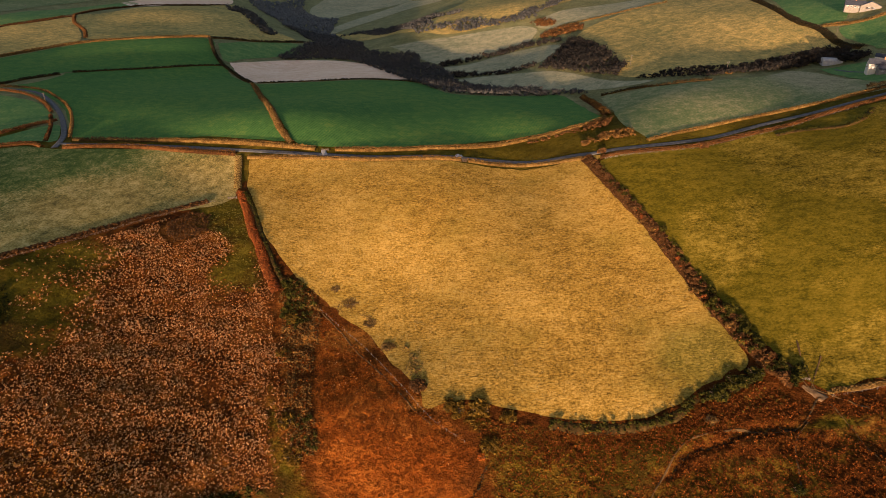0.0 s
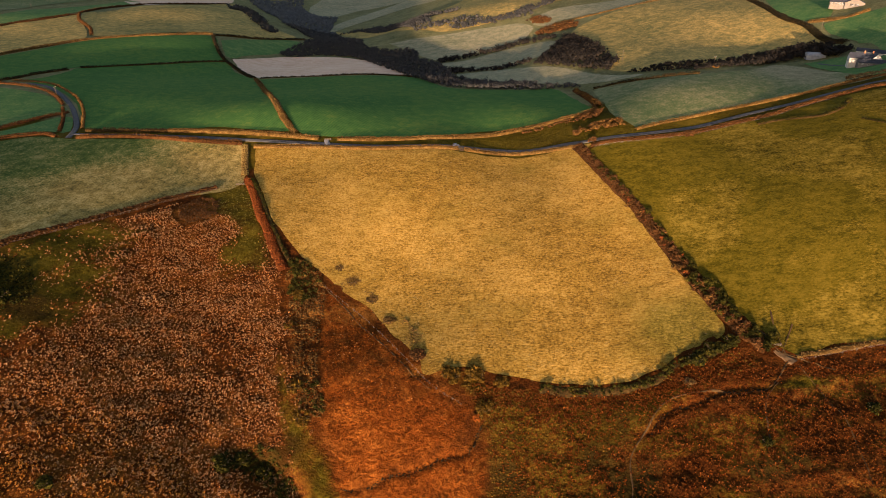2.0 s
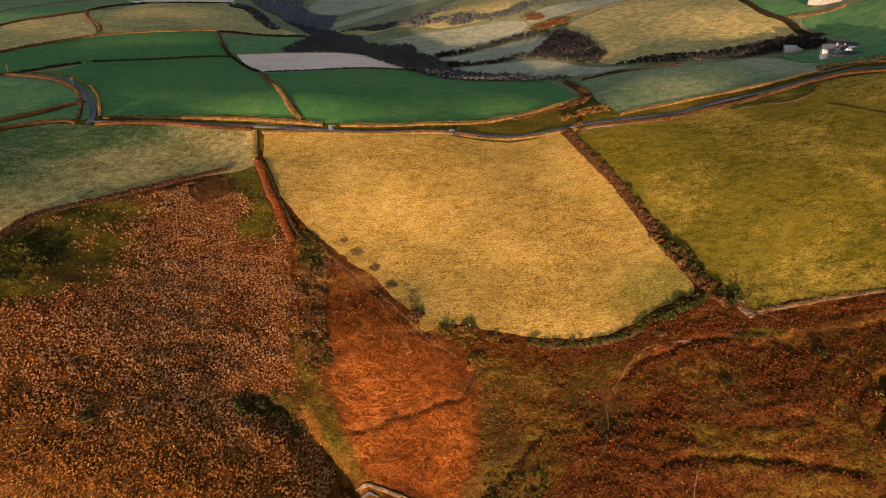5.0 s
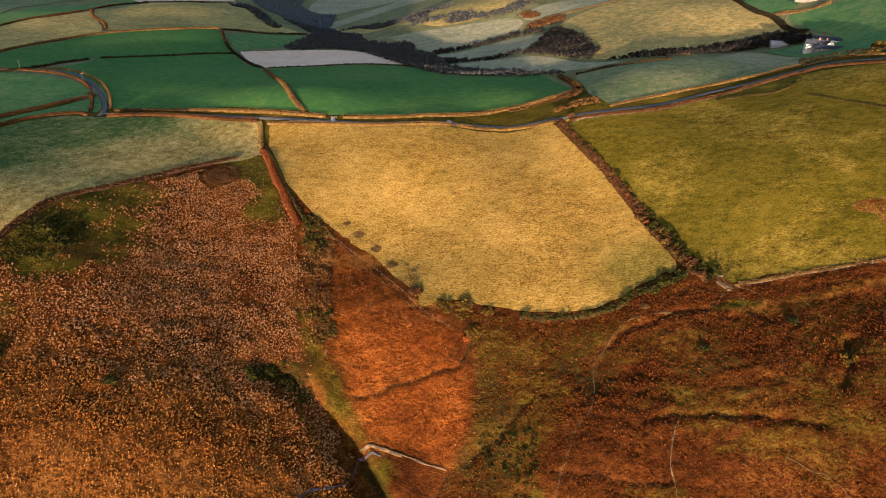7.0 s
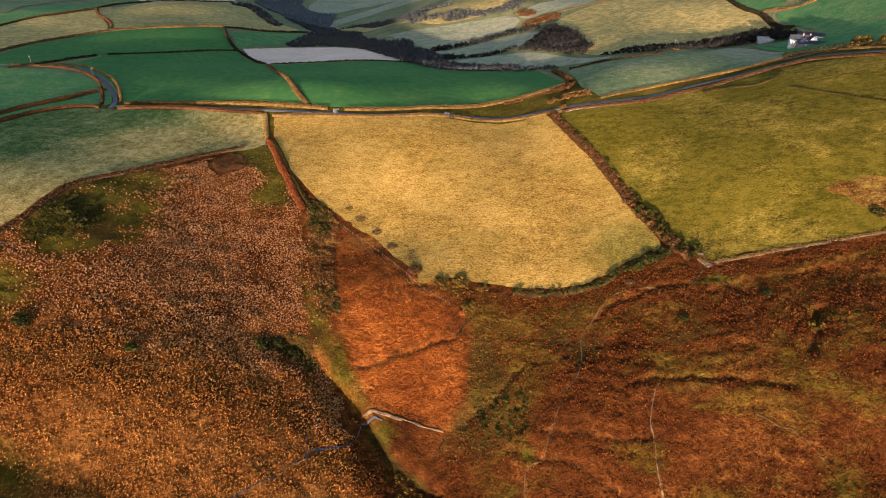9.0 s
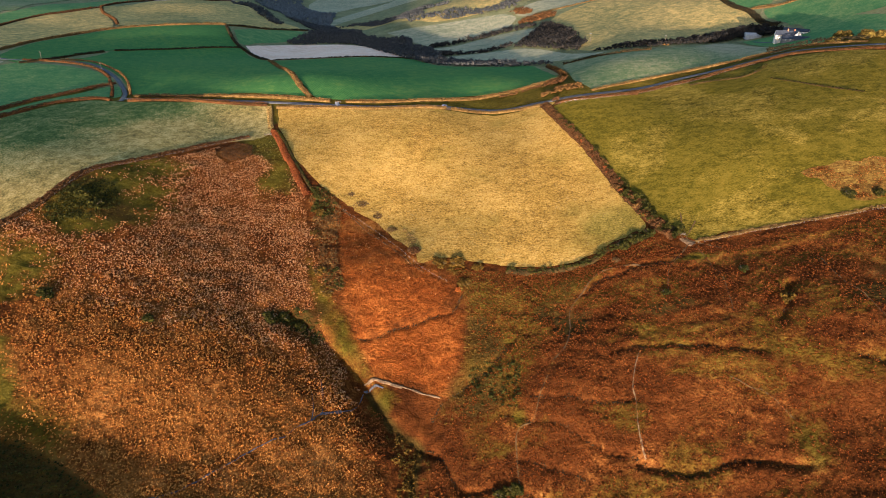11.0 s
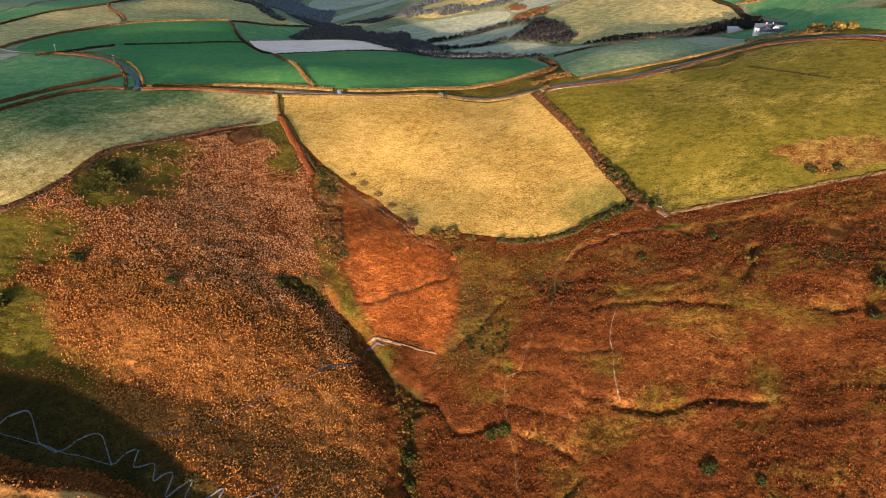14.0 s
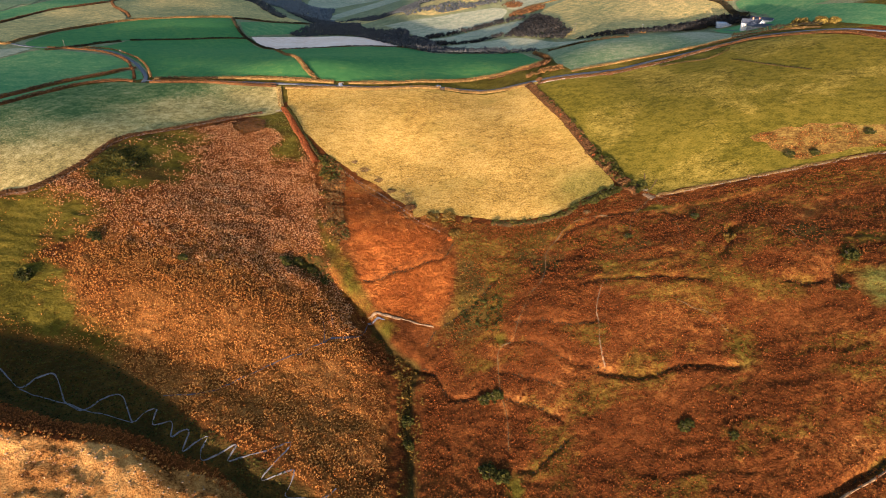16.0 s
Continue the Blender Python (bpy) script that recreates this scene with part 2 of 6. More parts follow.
def plain_material(name, a, b, scale=1.0, rough=0.8, metal=0.0, spec=0.3, relief=0.0):
    m, nt, bsdf = material(name)
    n = tex(nt, scale, 5, 0.65)
    nt.links.new(ramp(nt, n, [(0.35, a), (0.65, b)]), bsdf.inputs["Base Color"])
    matte(bsdf, rough, spec)
    bsdf.inputs["Metallic"].default_value = metal
    if relief:
        bump(nt, bsdf, n, 0.6, relief)
    return m


M_GOLD = grass_material("dry_gold_grass", (0.13, 0.075, 0.012), (0.335, 0.198, 0.031), (0.55, 0.348, 0.084), 1.0, 0.55, (0.8, 1.1, 1), 0.2, 0.022, second=((0.065, 0.053, 0.008), (0.19, 0.14, 0.020), (0.36, 0.255, 0.046)), mottle=0.2)
M_LEFT = grass_material("rough_left_pasture", (0.040, 0.078, 0.018), (0.10, 0.135, 0.032), (0.28, 0.25, 0.09), 1.1, 0.45, (1.0, 0.7, 1), 0.2, 0.03, second=((0.12, 0.095, 0.028), (0.34, 0.252, 0.072), (0.60, 0.45, 0.17)))
M_RIGHT = grass_material("tussocky_pasture", (0.054, 0.046, 0.003), (0.110, 0.084, 0.006), (0.175, 0.125, 0.012), 1.0, 0.3, (0.8, 1.1, 1), 0.3, 0.035, second=((0.036, 0.030, 0.003), (0.155, 0.112, 0.011), (0.31, 0.215, 0.030)))
# M_GREEN, M_GREEN2 and M_HILL hold extra blue that stands for distance haze
M_GREEN = grass_material("lush_ley_grass", (0.032, 0.112, 0.030), (0.050, 0.150, 0.038), (0.125, 0.20, 0.042), 0.7, 0.05, blotch=0.012, lines=(0.35, 0.16, 0.35))
M_GREEN2 = grass_material("far_ley_grass", (0.062, 0.155, 0.050), (0.098, 0.195, 0.060), (0.19, 0.25, 0.080), 0.5, 0.06, blotch=0.015)
# M_OLIVE's bright gold tone paints in evening sun along with dry grass
M_OLIVE = grass_material("grazed_olive_pasture", (0.16, 0.165, 0.060), (0.36, 0.27, 0.085), (0.70, 0.46, 0.14), 0.6, 0.14, blotch=0.012)
M_HILL = grass_material("pale_hazed_hill", (0.17, 0.185, 0.105), (0.30, 0.285, 0.165), (0.44, 0.385, 0.235), 0.6, 0.12, blotch=0.018)
M_SHEEP = grass_material("close_grazed_pasture", (0.09, 0.145, 0.055), (0.165, 0.195, 0.080), (0.31, 0.275, 0.14), 0.7, 0.08, blotch=0.014)
M_SHEEP_DRY = grass_material("close_grazed_dry_pasture", (0.09, 0.14, 0.055), (0.165, 0.19, 0.080), (0.31, 0.275, 0.14), 0.7, 0.08, blotch=0.014, second=((0.17, 0.16, 0.085), (0.29, 0.255, 0.14), (0.42, 0.36, 0.20)))
M_PATCH = grass_material("bracken_patch_litter", (0.060, 0.030, 0.006), (0.165, 0.088, 0.015), (0.30, 0.19, 0.034), 0.8, 0.8)
M_STUBBLE = grass_material("pale_stubble", (0.66, 0.43, 0.28), (0.78, 0.54, 0.37), (0.84, 0.64, 0.48), 0.5, 0.08, (0.4, 1.4, 1), 0.15, 0.012)

M_FROND_PALE = leaf_material("pale_dead_bracken", (0.17, 0.052, 0.010), (0.57, 0.23, 0.062), (0.86, 0.52, 0.22))
M_FROND_GOLD = leaf_material("golden_dead_bracken", (0.15, 0.042, 0.005), (0.53, 0.185, 0.021), (0.80, 0.40, 0.08))
M_FROND_RUST = leaf_material("rust_bracken", (0.048, 0.012, 0.0025), (0.190, 0.050, 0.0075), (0.40, 0.128, 0.020))
M_FROND_RED = leaf_material("red_bracken", (0.13, 0.030, 0.004), (0.26, 0.066, 0.0075), (0.42, 0.140, 0.020))
M_GORSE = leaf_material("gold_gorse", (0.03, 0.018, 0.006), (0.10, 0.050, 0.013), (0.21, 0.115, 0.03))
M_HEDGE_RED = leaf_material("red_brown_hedge_bracken", (0.07, 0.018, 0.005), (0.19, 0.050, 0.011), (0.31, 0.098, 0.023))
M_GOLD_LEAF = leaf_material("yellow_autumn_leaves", (0.035, 0.025, 0.006), (0.10, 0.068, 0.011), (0.20, 0.145, 0.026))
M_HEDGE_GOLD = leaf_material("gold_hedge_grass", (0.05, 0.029, 0.010), (0.13, 0.075, 0.021), (0.235, 0.145, 0.047))
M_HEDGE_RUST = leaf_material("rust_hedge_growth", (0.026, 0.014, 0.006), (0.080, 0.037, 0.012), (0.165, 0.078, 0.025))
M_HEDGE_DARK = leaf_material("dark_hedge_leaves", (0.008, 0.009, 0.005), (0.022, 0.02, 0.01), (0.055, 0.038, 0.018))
M_BRAMBLE = leaf_material("brown_bramble", (0.024, 0.014, 0.003), (0.088, 0.050, 0.006), (0.18, 0.105, 0.015))
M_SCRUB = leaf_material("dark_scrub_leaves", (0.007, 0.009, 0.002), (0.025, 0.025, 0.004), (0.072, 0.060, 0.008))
# the farther wood colours hold painted haze: bluer, and paler with distance
M_WOOD_HAZE = leaf_material("hazed_wood_leaves", (0.065, 0.078, 0.088), (0.095, 0.108, 0.116), (0.125, 0.134, 0.135), 0.2)
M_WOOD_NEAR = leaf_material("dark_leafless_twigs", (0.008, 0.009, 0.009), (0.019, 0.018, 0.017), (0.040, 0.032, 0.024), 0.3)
M_WOOD_MID_HAZE = leaf_material("hazed_valley_twigs", (0.024, 0.028, 0.031), (0.046, 0.049, 0.050), (0.075, 0.070, 0.063), 0.25)
M_TUSSOCK = leaf_material("straw_tussock", (0.16, 0.115, 0.025), (0.32, 0.215, 0.06), (0.50, 0.36, 0.14))
M_TUSSOCK_PALE = leaf_material("pale_straw_tussock", (0.15, 0.125, 0.045), (0.33, 0.26, 0.11), (0.52, 0.41, 0.20))
M_TUSSOCK_GREEN = leaf_material("olive_tussock", (0.09, 0.078, 0.011), (0.21, 0.165, 0.024), (0.38, 0.28, 0.055))
M_TUSSOCK_DULL = leaf_material("dull_olive_tussock", (0.045, 0.041, 0.004), (0.11, 0.088, 0.008), (0.215, 0.158, 0.018))
M_BARK = plain_material("grey_bark", (0.06, 0.045, 0.03), (0.16, 0.12, 0.085), 3.0, 0.95, relief=0.03)
M_BANK = grass_material("hedgebank_turf", (0.018, 0.014, 0.006), (0.05, 0.031, 0.010), (0.10, 0.06, 0.019), 1.2, 0.4)
M_BANK_GOLD = grass_material("golden_bank_turf", (0.045, 0.026, 0.008), (0.115, 0.066, 0.018), (0.21, 0.13, 0.04), 1.2, 0.5)
M_BANK_RUST = grass_material("rusty_bank_turf", (0.022, 0.011, 0.005), (0.066, 0.029, 0.009), (0.13, 0.058, 0.018), 1.2, 0.5)
M_BANK_RED = grass_material("red_bank_bracken", (0.05, 0.015, 0.005), (0.14, 0.040, 0.010), (0.23, 0.075, 0.018), 1.2, 0.5)
M_EARTH = plain_material("bare_sandy_earth", (0.13, 0.07, 0.028), (0.27, 0.165, 0.075), 0.7, 0.95, relief=0.1)
M_ASPHALT = plain_material("worn_lane_asphalt", (0.065, 0.065, 0.068), (0.12, 0.12, 0.122), 0.5, 0.9, 0.0, 0.15, relief=0.01)
M_SAND = plain_material("pale_sand_bank", (0.06, 0.035, 0.016), (0.22, 0.14, 0.068), 0.35, 0.95, relief=0.15)
M_TRACK = plain_material("trodden_brown_track", (0.05, 0.027, 0.008), (0.12, 0.068, 0.020), 0.6, 0.95, relief=0.05)
M_PATH = plain_material("trodden_grey_path", (0.075, 0.068, 0.066), (0.165, 0.15, 0.146), 1.0, 0.95, relief=0.03)


def heath_material():
    """Ground cover of the open land: rust litter, with grass, red bracken, straw and dark scrub by the cover layers;
    the scrub also darkens the hollow for shade.
    """
    m, nt, bsdf = material("heath_ground")

    def layer(name):
        a = nt.nodes.new("ShaderNodeAttribute")
        a.attribute_name = name
        return a.outputs["Fac"]
    big, fine, mid_n = tex(nt, 0.05, 5, 0.6), tex(nt, 1.1, 6, 0.7), tex(nt, 0.28, 5, 0.65)
    ragged = maths(nt, "SUBTRACT", maths(nt, "ADD", maths(nt, "MULTIPLY", fine, 0.9), mid_n), 0.95)

    def fac(name):
        n = nt.nodes.new("ShaderNodeMapRange")
        n.inputs[1].default_value, n.inputs[2].default_value = 0.2, 0.85
        nt.links.new(maths(nt, "ADD", layer(name), maths(nt, "MULTIPLY", ragged, 0.8)), n.inputs[0])
        return n.outputs[0]
    tone = maths(nt, "ADD", maths(nt, "MULTIPLY", big, 0.4), maths(nt, "ADD", maths(nt, "MULTIPLY", fine, 0.3), maths(nt, "MULTIPLY", mid_n, 0.3)))
    col = ramp(nt, tone, [(0.37, (0.024, 0.008, 0.002)), (0.5, (0.086, 0.026, 0.0046)), (0.63, (0.18, 0.062, 0.0105))])
    col = mix(nt, fac("red"), col, ramp(nt, tone, [(0.38, (0.09, 0.021, 0.003)), (0.5, (0.20, 0.054, 0.0065)), (0.62, (0.33, 0.110, 0.016))]))
    col = mix(nt, fac("straw"), col, ramp(nt, tone, [(0.38, (0.13, 0.050, 0.009)), (0.5, (0.29, 0.110, 0.016)), (0.62, (0.44, 0.20, 0.04))]))
    col = mix(nt, fac("grass"), col, ramp(nt, tone, [(0.36, (0.024, 0.020, 0.002)), (0.5, (0.082, 0.063, 0.005)), (0.64, (0.18, 0.128, 0.013))]))
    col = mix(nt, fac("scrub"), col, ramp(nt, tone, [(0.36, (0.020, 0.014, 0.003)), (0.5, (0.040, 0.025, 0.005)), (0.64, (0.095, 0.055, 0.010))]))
    col = mix(nt, fac("turf"), col, ramp(nt, tone, [(0.36, (0.032, 0.046, 0.008)), (0.5, (0.070, 0.088, 0.014)), (0.64, (0.125, 0.14, 0.028))]))
    col = mix(nt, fac("hill"), col, ramp(nt, tone, [(0.36, (0.11, 0.125, 0.055)), (0.5, (0.20, 0.20, 0.088)), (0.64, (0.31, 0.28, 0.135))]))
    col = mix(nt, fac("sand"), col, ramp(nt, tone, [(0.40, (0.07, 0.024, 0.005)), (0.48, (0.31, 0.132, 0.026)), (0.59, (0.54, 0.275, 0.068))]))
    nt.links.new(col, bsdf.inputs["Base Color"])
    matte(bsdf)
    bump(nt, bsdf, maths(nt, "ADD", fine, maths(nt, "MULTIPLY", mid_n, 1.5)), 1.0, 1.0)
    return m


M_HEATH = heath_material()


# ---- mesh helpers ----
def mesh_from(name, verts, faces, mat, smooth=False):
    """A mesh of triangles or quads from number arrays."""
    verts, faces = np.asarray(verts, np.float32), np.asarray(faces, np.int32)
    me = bpy.data.meshes.new(name)
    k = faces.shape[1]
    me.vertices.add(len(verts))
    me.vertices.foreach_set("co", verts.ravel())
    me.loops.add(faces.size)
    me.loops.foreach_set("vertex_index", faces.ravel())
    me.polygons.add(len(faces))
    me.polygons.foreach_set("loop_start", np.arange(0, faces.size, k, dtype=np.int32))
    me.update(calc_edges=True)
    if smooth:
        me.polygons.foreach_set("use_smooth", np.ones(len(faces), bool))
    me.materials.append(mat)
    return me


def part(name, data, parent, label=""):
    ob = new(name, data)
    ob.parent = parent
    if label:
        tagged(ob, label)
    return ob


def part_bm(name, bm, mat, parent, label=""):
    me = bpy.data.meshes.new(name)
    bm.normal_update()
    bm.to_mesh(me)
    bm.free()
    me.materials.append(mat)
    return part(name, me, parent, label)


def empty(name, x, y, z, turn=0.0):
    ob = new(name)
    ob.empty_display_size = 0.5
    ob.matrix_world = pose(x, y, z, 0, 0, turn)
    return ob


def resample(path, step):
    """Points every step metres along a rounded line through the path."""
    p = [Vector(q) for q in path]
    p = [2 * p[0] - p[1]] + p + [2 * p[-1] - p[-2]]
    fine = []
    for a, b, c, d in zip(p, p[1:], p[2:], p[3:]):
        n = max(2, int((c - b).length / 1.0))
        for i in range(n):
            t = i / n
            fine.append(0.5 * (2 * b + (c - a) * t + (2 * a - 5 * b + 4 * c - d) * t * t + (3 * b - a - 3 * c + d) * t ** 3))
    fine.append(p[-2])
    f = np.array([tuple(v) for v in fine])
    s = np.r_[0, np.cumsum(np.hypot(*np.diff(f, axis=0).T))]
    n = max(2, int(s[-1] / step) + 1)
    u = np.linspace(0, s[-1], n)
    return np.stack([np.interp(u, s, f[:, 0]), np.interp(u, s, f[:, 1])], 1), s[-1]


def sideways(line):
    d = np.gradient(line, axis=0)
    d /= np.hypot(d[:, 0], d[:, 1])[:, None] + 1e-9
    return np.stack([-d[:, 1], d[:, 0]], 1)


def frond_template(seed, blades, droop, wide):
    """A clump of arching fronds, two triangles each."""
    r = np.random.default_rng(seed)
    v, f = [], []
    for n in range(blades):
        a = 2 * math.pi * (n + r.random() * 0.7) / blades
        reach, rise, w = 0.55 + 0.35 * r.random(), 0.5 + 0.5 * r.random(), wide * (0.7 + 0.6 * r.random())
        c, s = math.cos(a), math.sin(a)
        mid_r, b = reach * 0.55, len(v)
        v += [(0.05 * c, 0.05 * s, 0), (mid_r * c - w * s, mid_r * s + w * c, rise), (mid_r * c + w * s, mid_r * s - w * c, rise * (0.9 + 0.2 * r.random())), (reach * c, reach * s, rise - droop)]
        f += [(b, b + 2, b + 1), (b + 1, b + 2, b + 3)]
    return np.array(v), np.array(f)


def leaf_template(seed, leaves, size):
    """A leafy clump: a lumpy core wrapped in loose leaf sprays."""
    r = np.random.default_rng(seed)
    bm = bmesh.new()
    bmesh.ops.create_icosphere(bm, subdivisions=1, radius=0.6)
    v = [tuple(q.co * (0.75 + 0.5 * r.random())) for q in bm.verts]
    f = [tuple(q.index for q in p.verts) for p in bm.faces]
    bm.free()
    for _ in range(leaves):
        d = r.normal(size=3)
        d[2] = abs(d[2]) * 0.9 - 0.2
        d /= np.linalg.norm(d)
        c = d * (0.7 + 0.45 * r.random())
        e, g = r.normal(size=3), r.normal(size=3)
        e = (e - d * (e @ d) * 0.6) * size * 0.6
        g = (g - d * (g @ d) * 0.6) * size * 0.6
        b = len(v)
        v += [tuple(c - e), tuple(c + e * 0.3 - g), tuple(c + e + g * 0.6)]
        f.append((b, b + 1, b + 2))
    return np.array(v), np.array(f)


FRONDS = [frond_template(s, 6, 0.25, 0.16) for s in range(5)]
FRONDS_FEW = [frond_template(10 + s, 5, 0.25, 0.18) for s in range(5)]
BLADES = [frond_template(20 + s, 4, 0.1, 0.14) for s in range(4)]
LEAVES = [leaf_template(40 + s, 34, 0.46) for s in range(6)]
LEAVES_FAR = [leaf_template(60 + s, 14, 0.42) for s in range(6)]
LEAVES_DISTANT = [leaf_template(80 + s, 4, 0.5) for s in range(5)]


def scattered(name, templates, x, y, z, size, tall, mat, seed=0, origin=(0, 0, 0)):
    """One mesh of many clumps: each template turned, sized and set at its places."""
    r = np.random.default_rng(seed)
    n = len(x)
    pick, ang = r.integers(0, len(templates), n), r.random(n) * 2 * math.pi
    size, tall = np.broadcast_to(size, n), np.broadcast_to(tall, n)
    vs, fs, base = [], [], 0
    for k, (tv, tf) in enumerate(templates):
        i = np.nonzero(pick == k)[0]
        if not len(i):
            continue
        c, s = np.cos(ang[i])[:, None], np.sin(ang[i])[:, None]
        px = (tv[:, 0] * c - tv[:, 1] * s) * size[i, None] + x[i, None] - origin[0]
        py = (tv[:, 0] * s + tv[:, 1] * c) * size[i, None] + y[i, None] - origin[1]
        pz = tv[:, 2] * tall[i, None] + z[i, None] - origin[2]
        vs.append(np.stack([px, py, pz], -1).reshape(-1, 3))
        fs.append((tf[None] + base + (np.arange(len(i)) * len(tv))[:, None, None]).reshape(-1, 3))
        base += len(i) * len(tv)
    return mesh_from(name, np.concatenate(vs), np.concatenate(fs), mat, smooth=True)


def strewn(poly, spacing, seed, spread=0.9):
    """Places on a jittered grid inside an outline."""
    r = np.random.default_rng(seed)
    p = np.array(poly, float)
    gx, gy = np.meshgrid(np.arange(p[:, 0].min(), p[:, 0].max(), spacing), np.arange(p[:, 1].min(), p[:, 1].max(), spacing))
    x = gx.ravel() + (r.random(gx.size) - 0.5) * spacing * spread * 2
    y = gy.ravel() + (r.random(gx.size) - 0.5) * spacing * spread * 2
    ok = inside(poly, x, y)
    return x[ok], y[ok]


# ---- outlines of the plan, in metres ----
GOLD = [(-117, 378), (-28, 376), (83, 362), (85, 342), (105, 266), (115, 214), (114, 197), (96, 191), (82, 184), (61, 184), (44, 188), (27, 193), (8, 199), (-6, 194), (-10, 204), (-21, 220), (-34, 240), (-48, 251), (-58, 261), (-69, 269), (-81, 284), (-92, 301), (-102, 325), (-112, 350)]
LEFT_PASTURE = [(-330, 100), (-253, 134), (-233, 161), (-221, 168), (-211, 183), (-204, 210), (-200, 238), (-178, 268), (-149, 304), (-116, 333), (-126, 376), (-132, 385), (-181, 389), (-238, 388), (-263, 391), (-281, 374), (-290, 347), (-297, 315), (-303, 285), (-322, 220), (-390, 190)]
RIGHT_PASTURE = [(89, 352), (148, 354), (191, 364), (245, 374), (267, 375), (299, 361), (342, 324), (378, 296), (460, 220), (400, 165), (299, 171), (262, 176), (242, 179), (218, 179), (181, 180), (150, 184), (135, 183), (125, 205), (115, 239), (104, 285), (93, 319)]
RED_UPPER = [(-59, 251), (-46, 243), (-37, 230), (-24, 214), (-10, 196), (-2, 189), (10, 174), (5, 168), (-18, 158), (-37, 153), (-45, 175), (-52, 209)]
RED_LOWER = [(-37, 150), (-18, 156), (5, 164), (17, 159), (15, 144), (11, 131), (5, 122), (-11, 129), (-28, 134)]
SLOPE_LEFT = [(-250, 120), (-232, 155), (-216, 170), (-200, 205), (-192, 240), (-170, 270), (-140, 305), (-115, 325), (-95, 285), (-66, 250), (-55, 200), (-44, 165), (-35, 148), (-30, 120), (-22, 100), (-18, 80), (-16, 20), (-30, -30), (-50, 12), (-70, 28), (-96, 34), (-118, 44), (-150, 56), (-185, 62), (-240, 80)]
HEATH_RIGHT = [(-2, 12), (0, 85), (12, 112), (22, 135), (18, 165), (12, 190), (40, 184), (82, 178), (128, 178), (160, 178), (250, 172), (330, 160), (330, 60), (250, -5), (190, -28), (90, -22), (20, -15)]

# ---- ground: one sheet to the horizon ----
def spread_axis(stops):
    out = []
    for a, b, step in stops:
        out += list(np.arange(a, b, step))
    return np.array(out + [stops[-1][1]], float)


gx = spread_axis([(-3000, -900, 150), (-900, -340, 16), (-340, -200, 3), (-200, 240, 1.25), (240, 340, 3), (340, 900, 16), (900, 3000, 150)])
gy = spread_axis([(-1500, -80, 120), (-80, -15, 5), (-15, 195, 1.25), (195, 430, 4), (430, 900, 10), (900, 1800, 18), (1800, 4500, 150)])
GX, GY = np.meshgrid(gx, gy)
GZ = height(GX, GY)
SPUR = [(-240, 14), (-156, 11), (-137, 11), (-120, 15), (-110, 15), (-102, 10), (-91, 14), (-77, 15), (-66, 6), (-58, -20), (-90, -60), (-240, -60)]
FIELDS_OVER = [GOLD, LEFT_PASTURE, RIGHT_PASTURE]
near = (np.abs(GX) < 345) & (GY < 345) & (GY > -85)
xn, yn = GX[near], GY[near]
bare = np.ones(xn.shape)
for poly in FIELDS_OVER:
    bare *= 1 - zone(poly, xn, yn, 4.0)
bare *= np.clip((330 - yn) / 20, 0, 1)
GZ[near] += bare * heath_lumps(xn, yn)
spur = zone(SPUR, xn, yn, 6.0)
GZ[near] += spur * ((fbm(xn, yn, 8.0) - 0.5) * 1.1 + (vnoise(xn, yn, 3.4) - 0.5) * 0.9)
ny, nx = GX.shape
idx = np.arange(nx * ny).reshape(ny, nx)
quads = np.stack([idx[:-1, :-1], idx[:-1, 1:], idx[1:, 1:], idx[1:, :-1]], -1).reshape(-1, 4)
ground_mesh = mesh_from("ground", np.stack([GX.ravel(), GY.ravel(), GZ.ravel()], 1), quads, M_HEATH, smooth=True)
fx, fy = GX.ravel(), GY.ravel()


def blobs(spots, x, y):
    """Cover of soft uneven patches: centre, half axes."""
    out = np.zeros(x.shape)
    for cx, cy, rx, ry in spots:
        near_by = (np.abs(x - cx) < 3 * rx) & (np.abs(y - cy) < 3 * ry)
        if near_by.any():
            a, b = x[near_by], y[near_by]
            out[near_by] = np.maximum(out[near_by], np.clip(1.0 - np.hypot((a - cx) / rx, (b - cy) / ry) * 0.6 + (fbm(a, b, 16) - 0.5) * 2.2, 0, 0.9))
    return out


def cover(name, values):
    a = ground_mesh.attributes.new(name, "FLOAT", "POINT")
    a.data.foreach_set("value", np.clip(values, 0, 1).astype(np.float32))


STRIP = [(-71, 214), (-62, 188), (-52, 172), (-45, 165), (-39, 153), (-30, 138), (-28, 132), (-35, 135), (-46, 147), (-55, 157), (-61, 170), (-67, 189)]
OLD_BANK = [(-76, 269), (-66, 268), (-59, 257), (-55, 250), (-55, 229), (-53, 203), (-48, 187), (-45, 178), (-52, 174), (-59, 185), (-64, 207), (-71, 236), (-76, 256)]
GRASSY = [(-118, 320, 10, 14), (-100, 285, 7, 22), (-198, 158, 16, 16), (-210, 130, 18, 26), (-165, 222, 16, 16), (-182, 195, 16, 12), (-200, 100, 22, 18), (-170, 78, 16, 8), (142, 124, 5, 6), (218, 92, 13, 8), (38, 98, 4, 6), (-24, 120, 4, 5), (38, 22, 4, 6), (130, 168, 12, 3)]
SCRUBBY = [(30, 140, 10, 18), (24, 118, 8, 10), (-190, 215, 14, 14), (-176, 207, 12, 8), (-70, 160, 12, 6), (112, 132, 8, 5), (190, 118, 8, 6), (62, 150, 12, 12)]
far_land = fy > 352
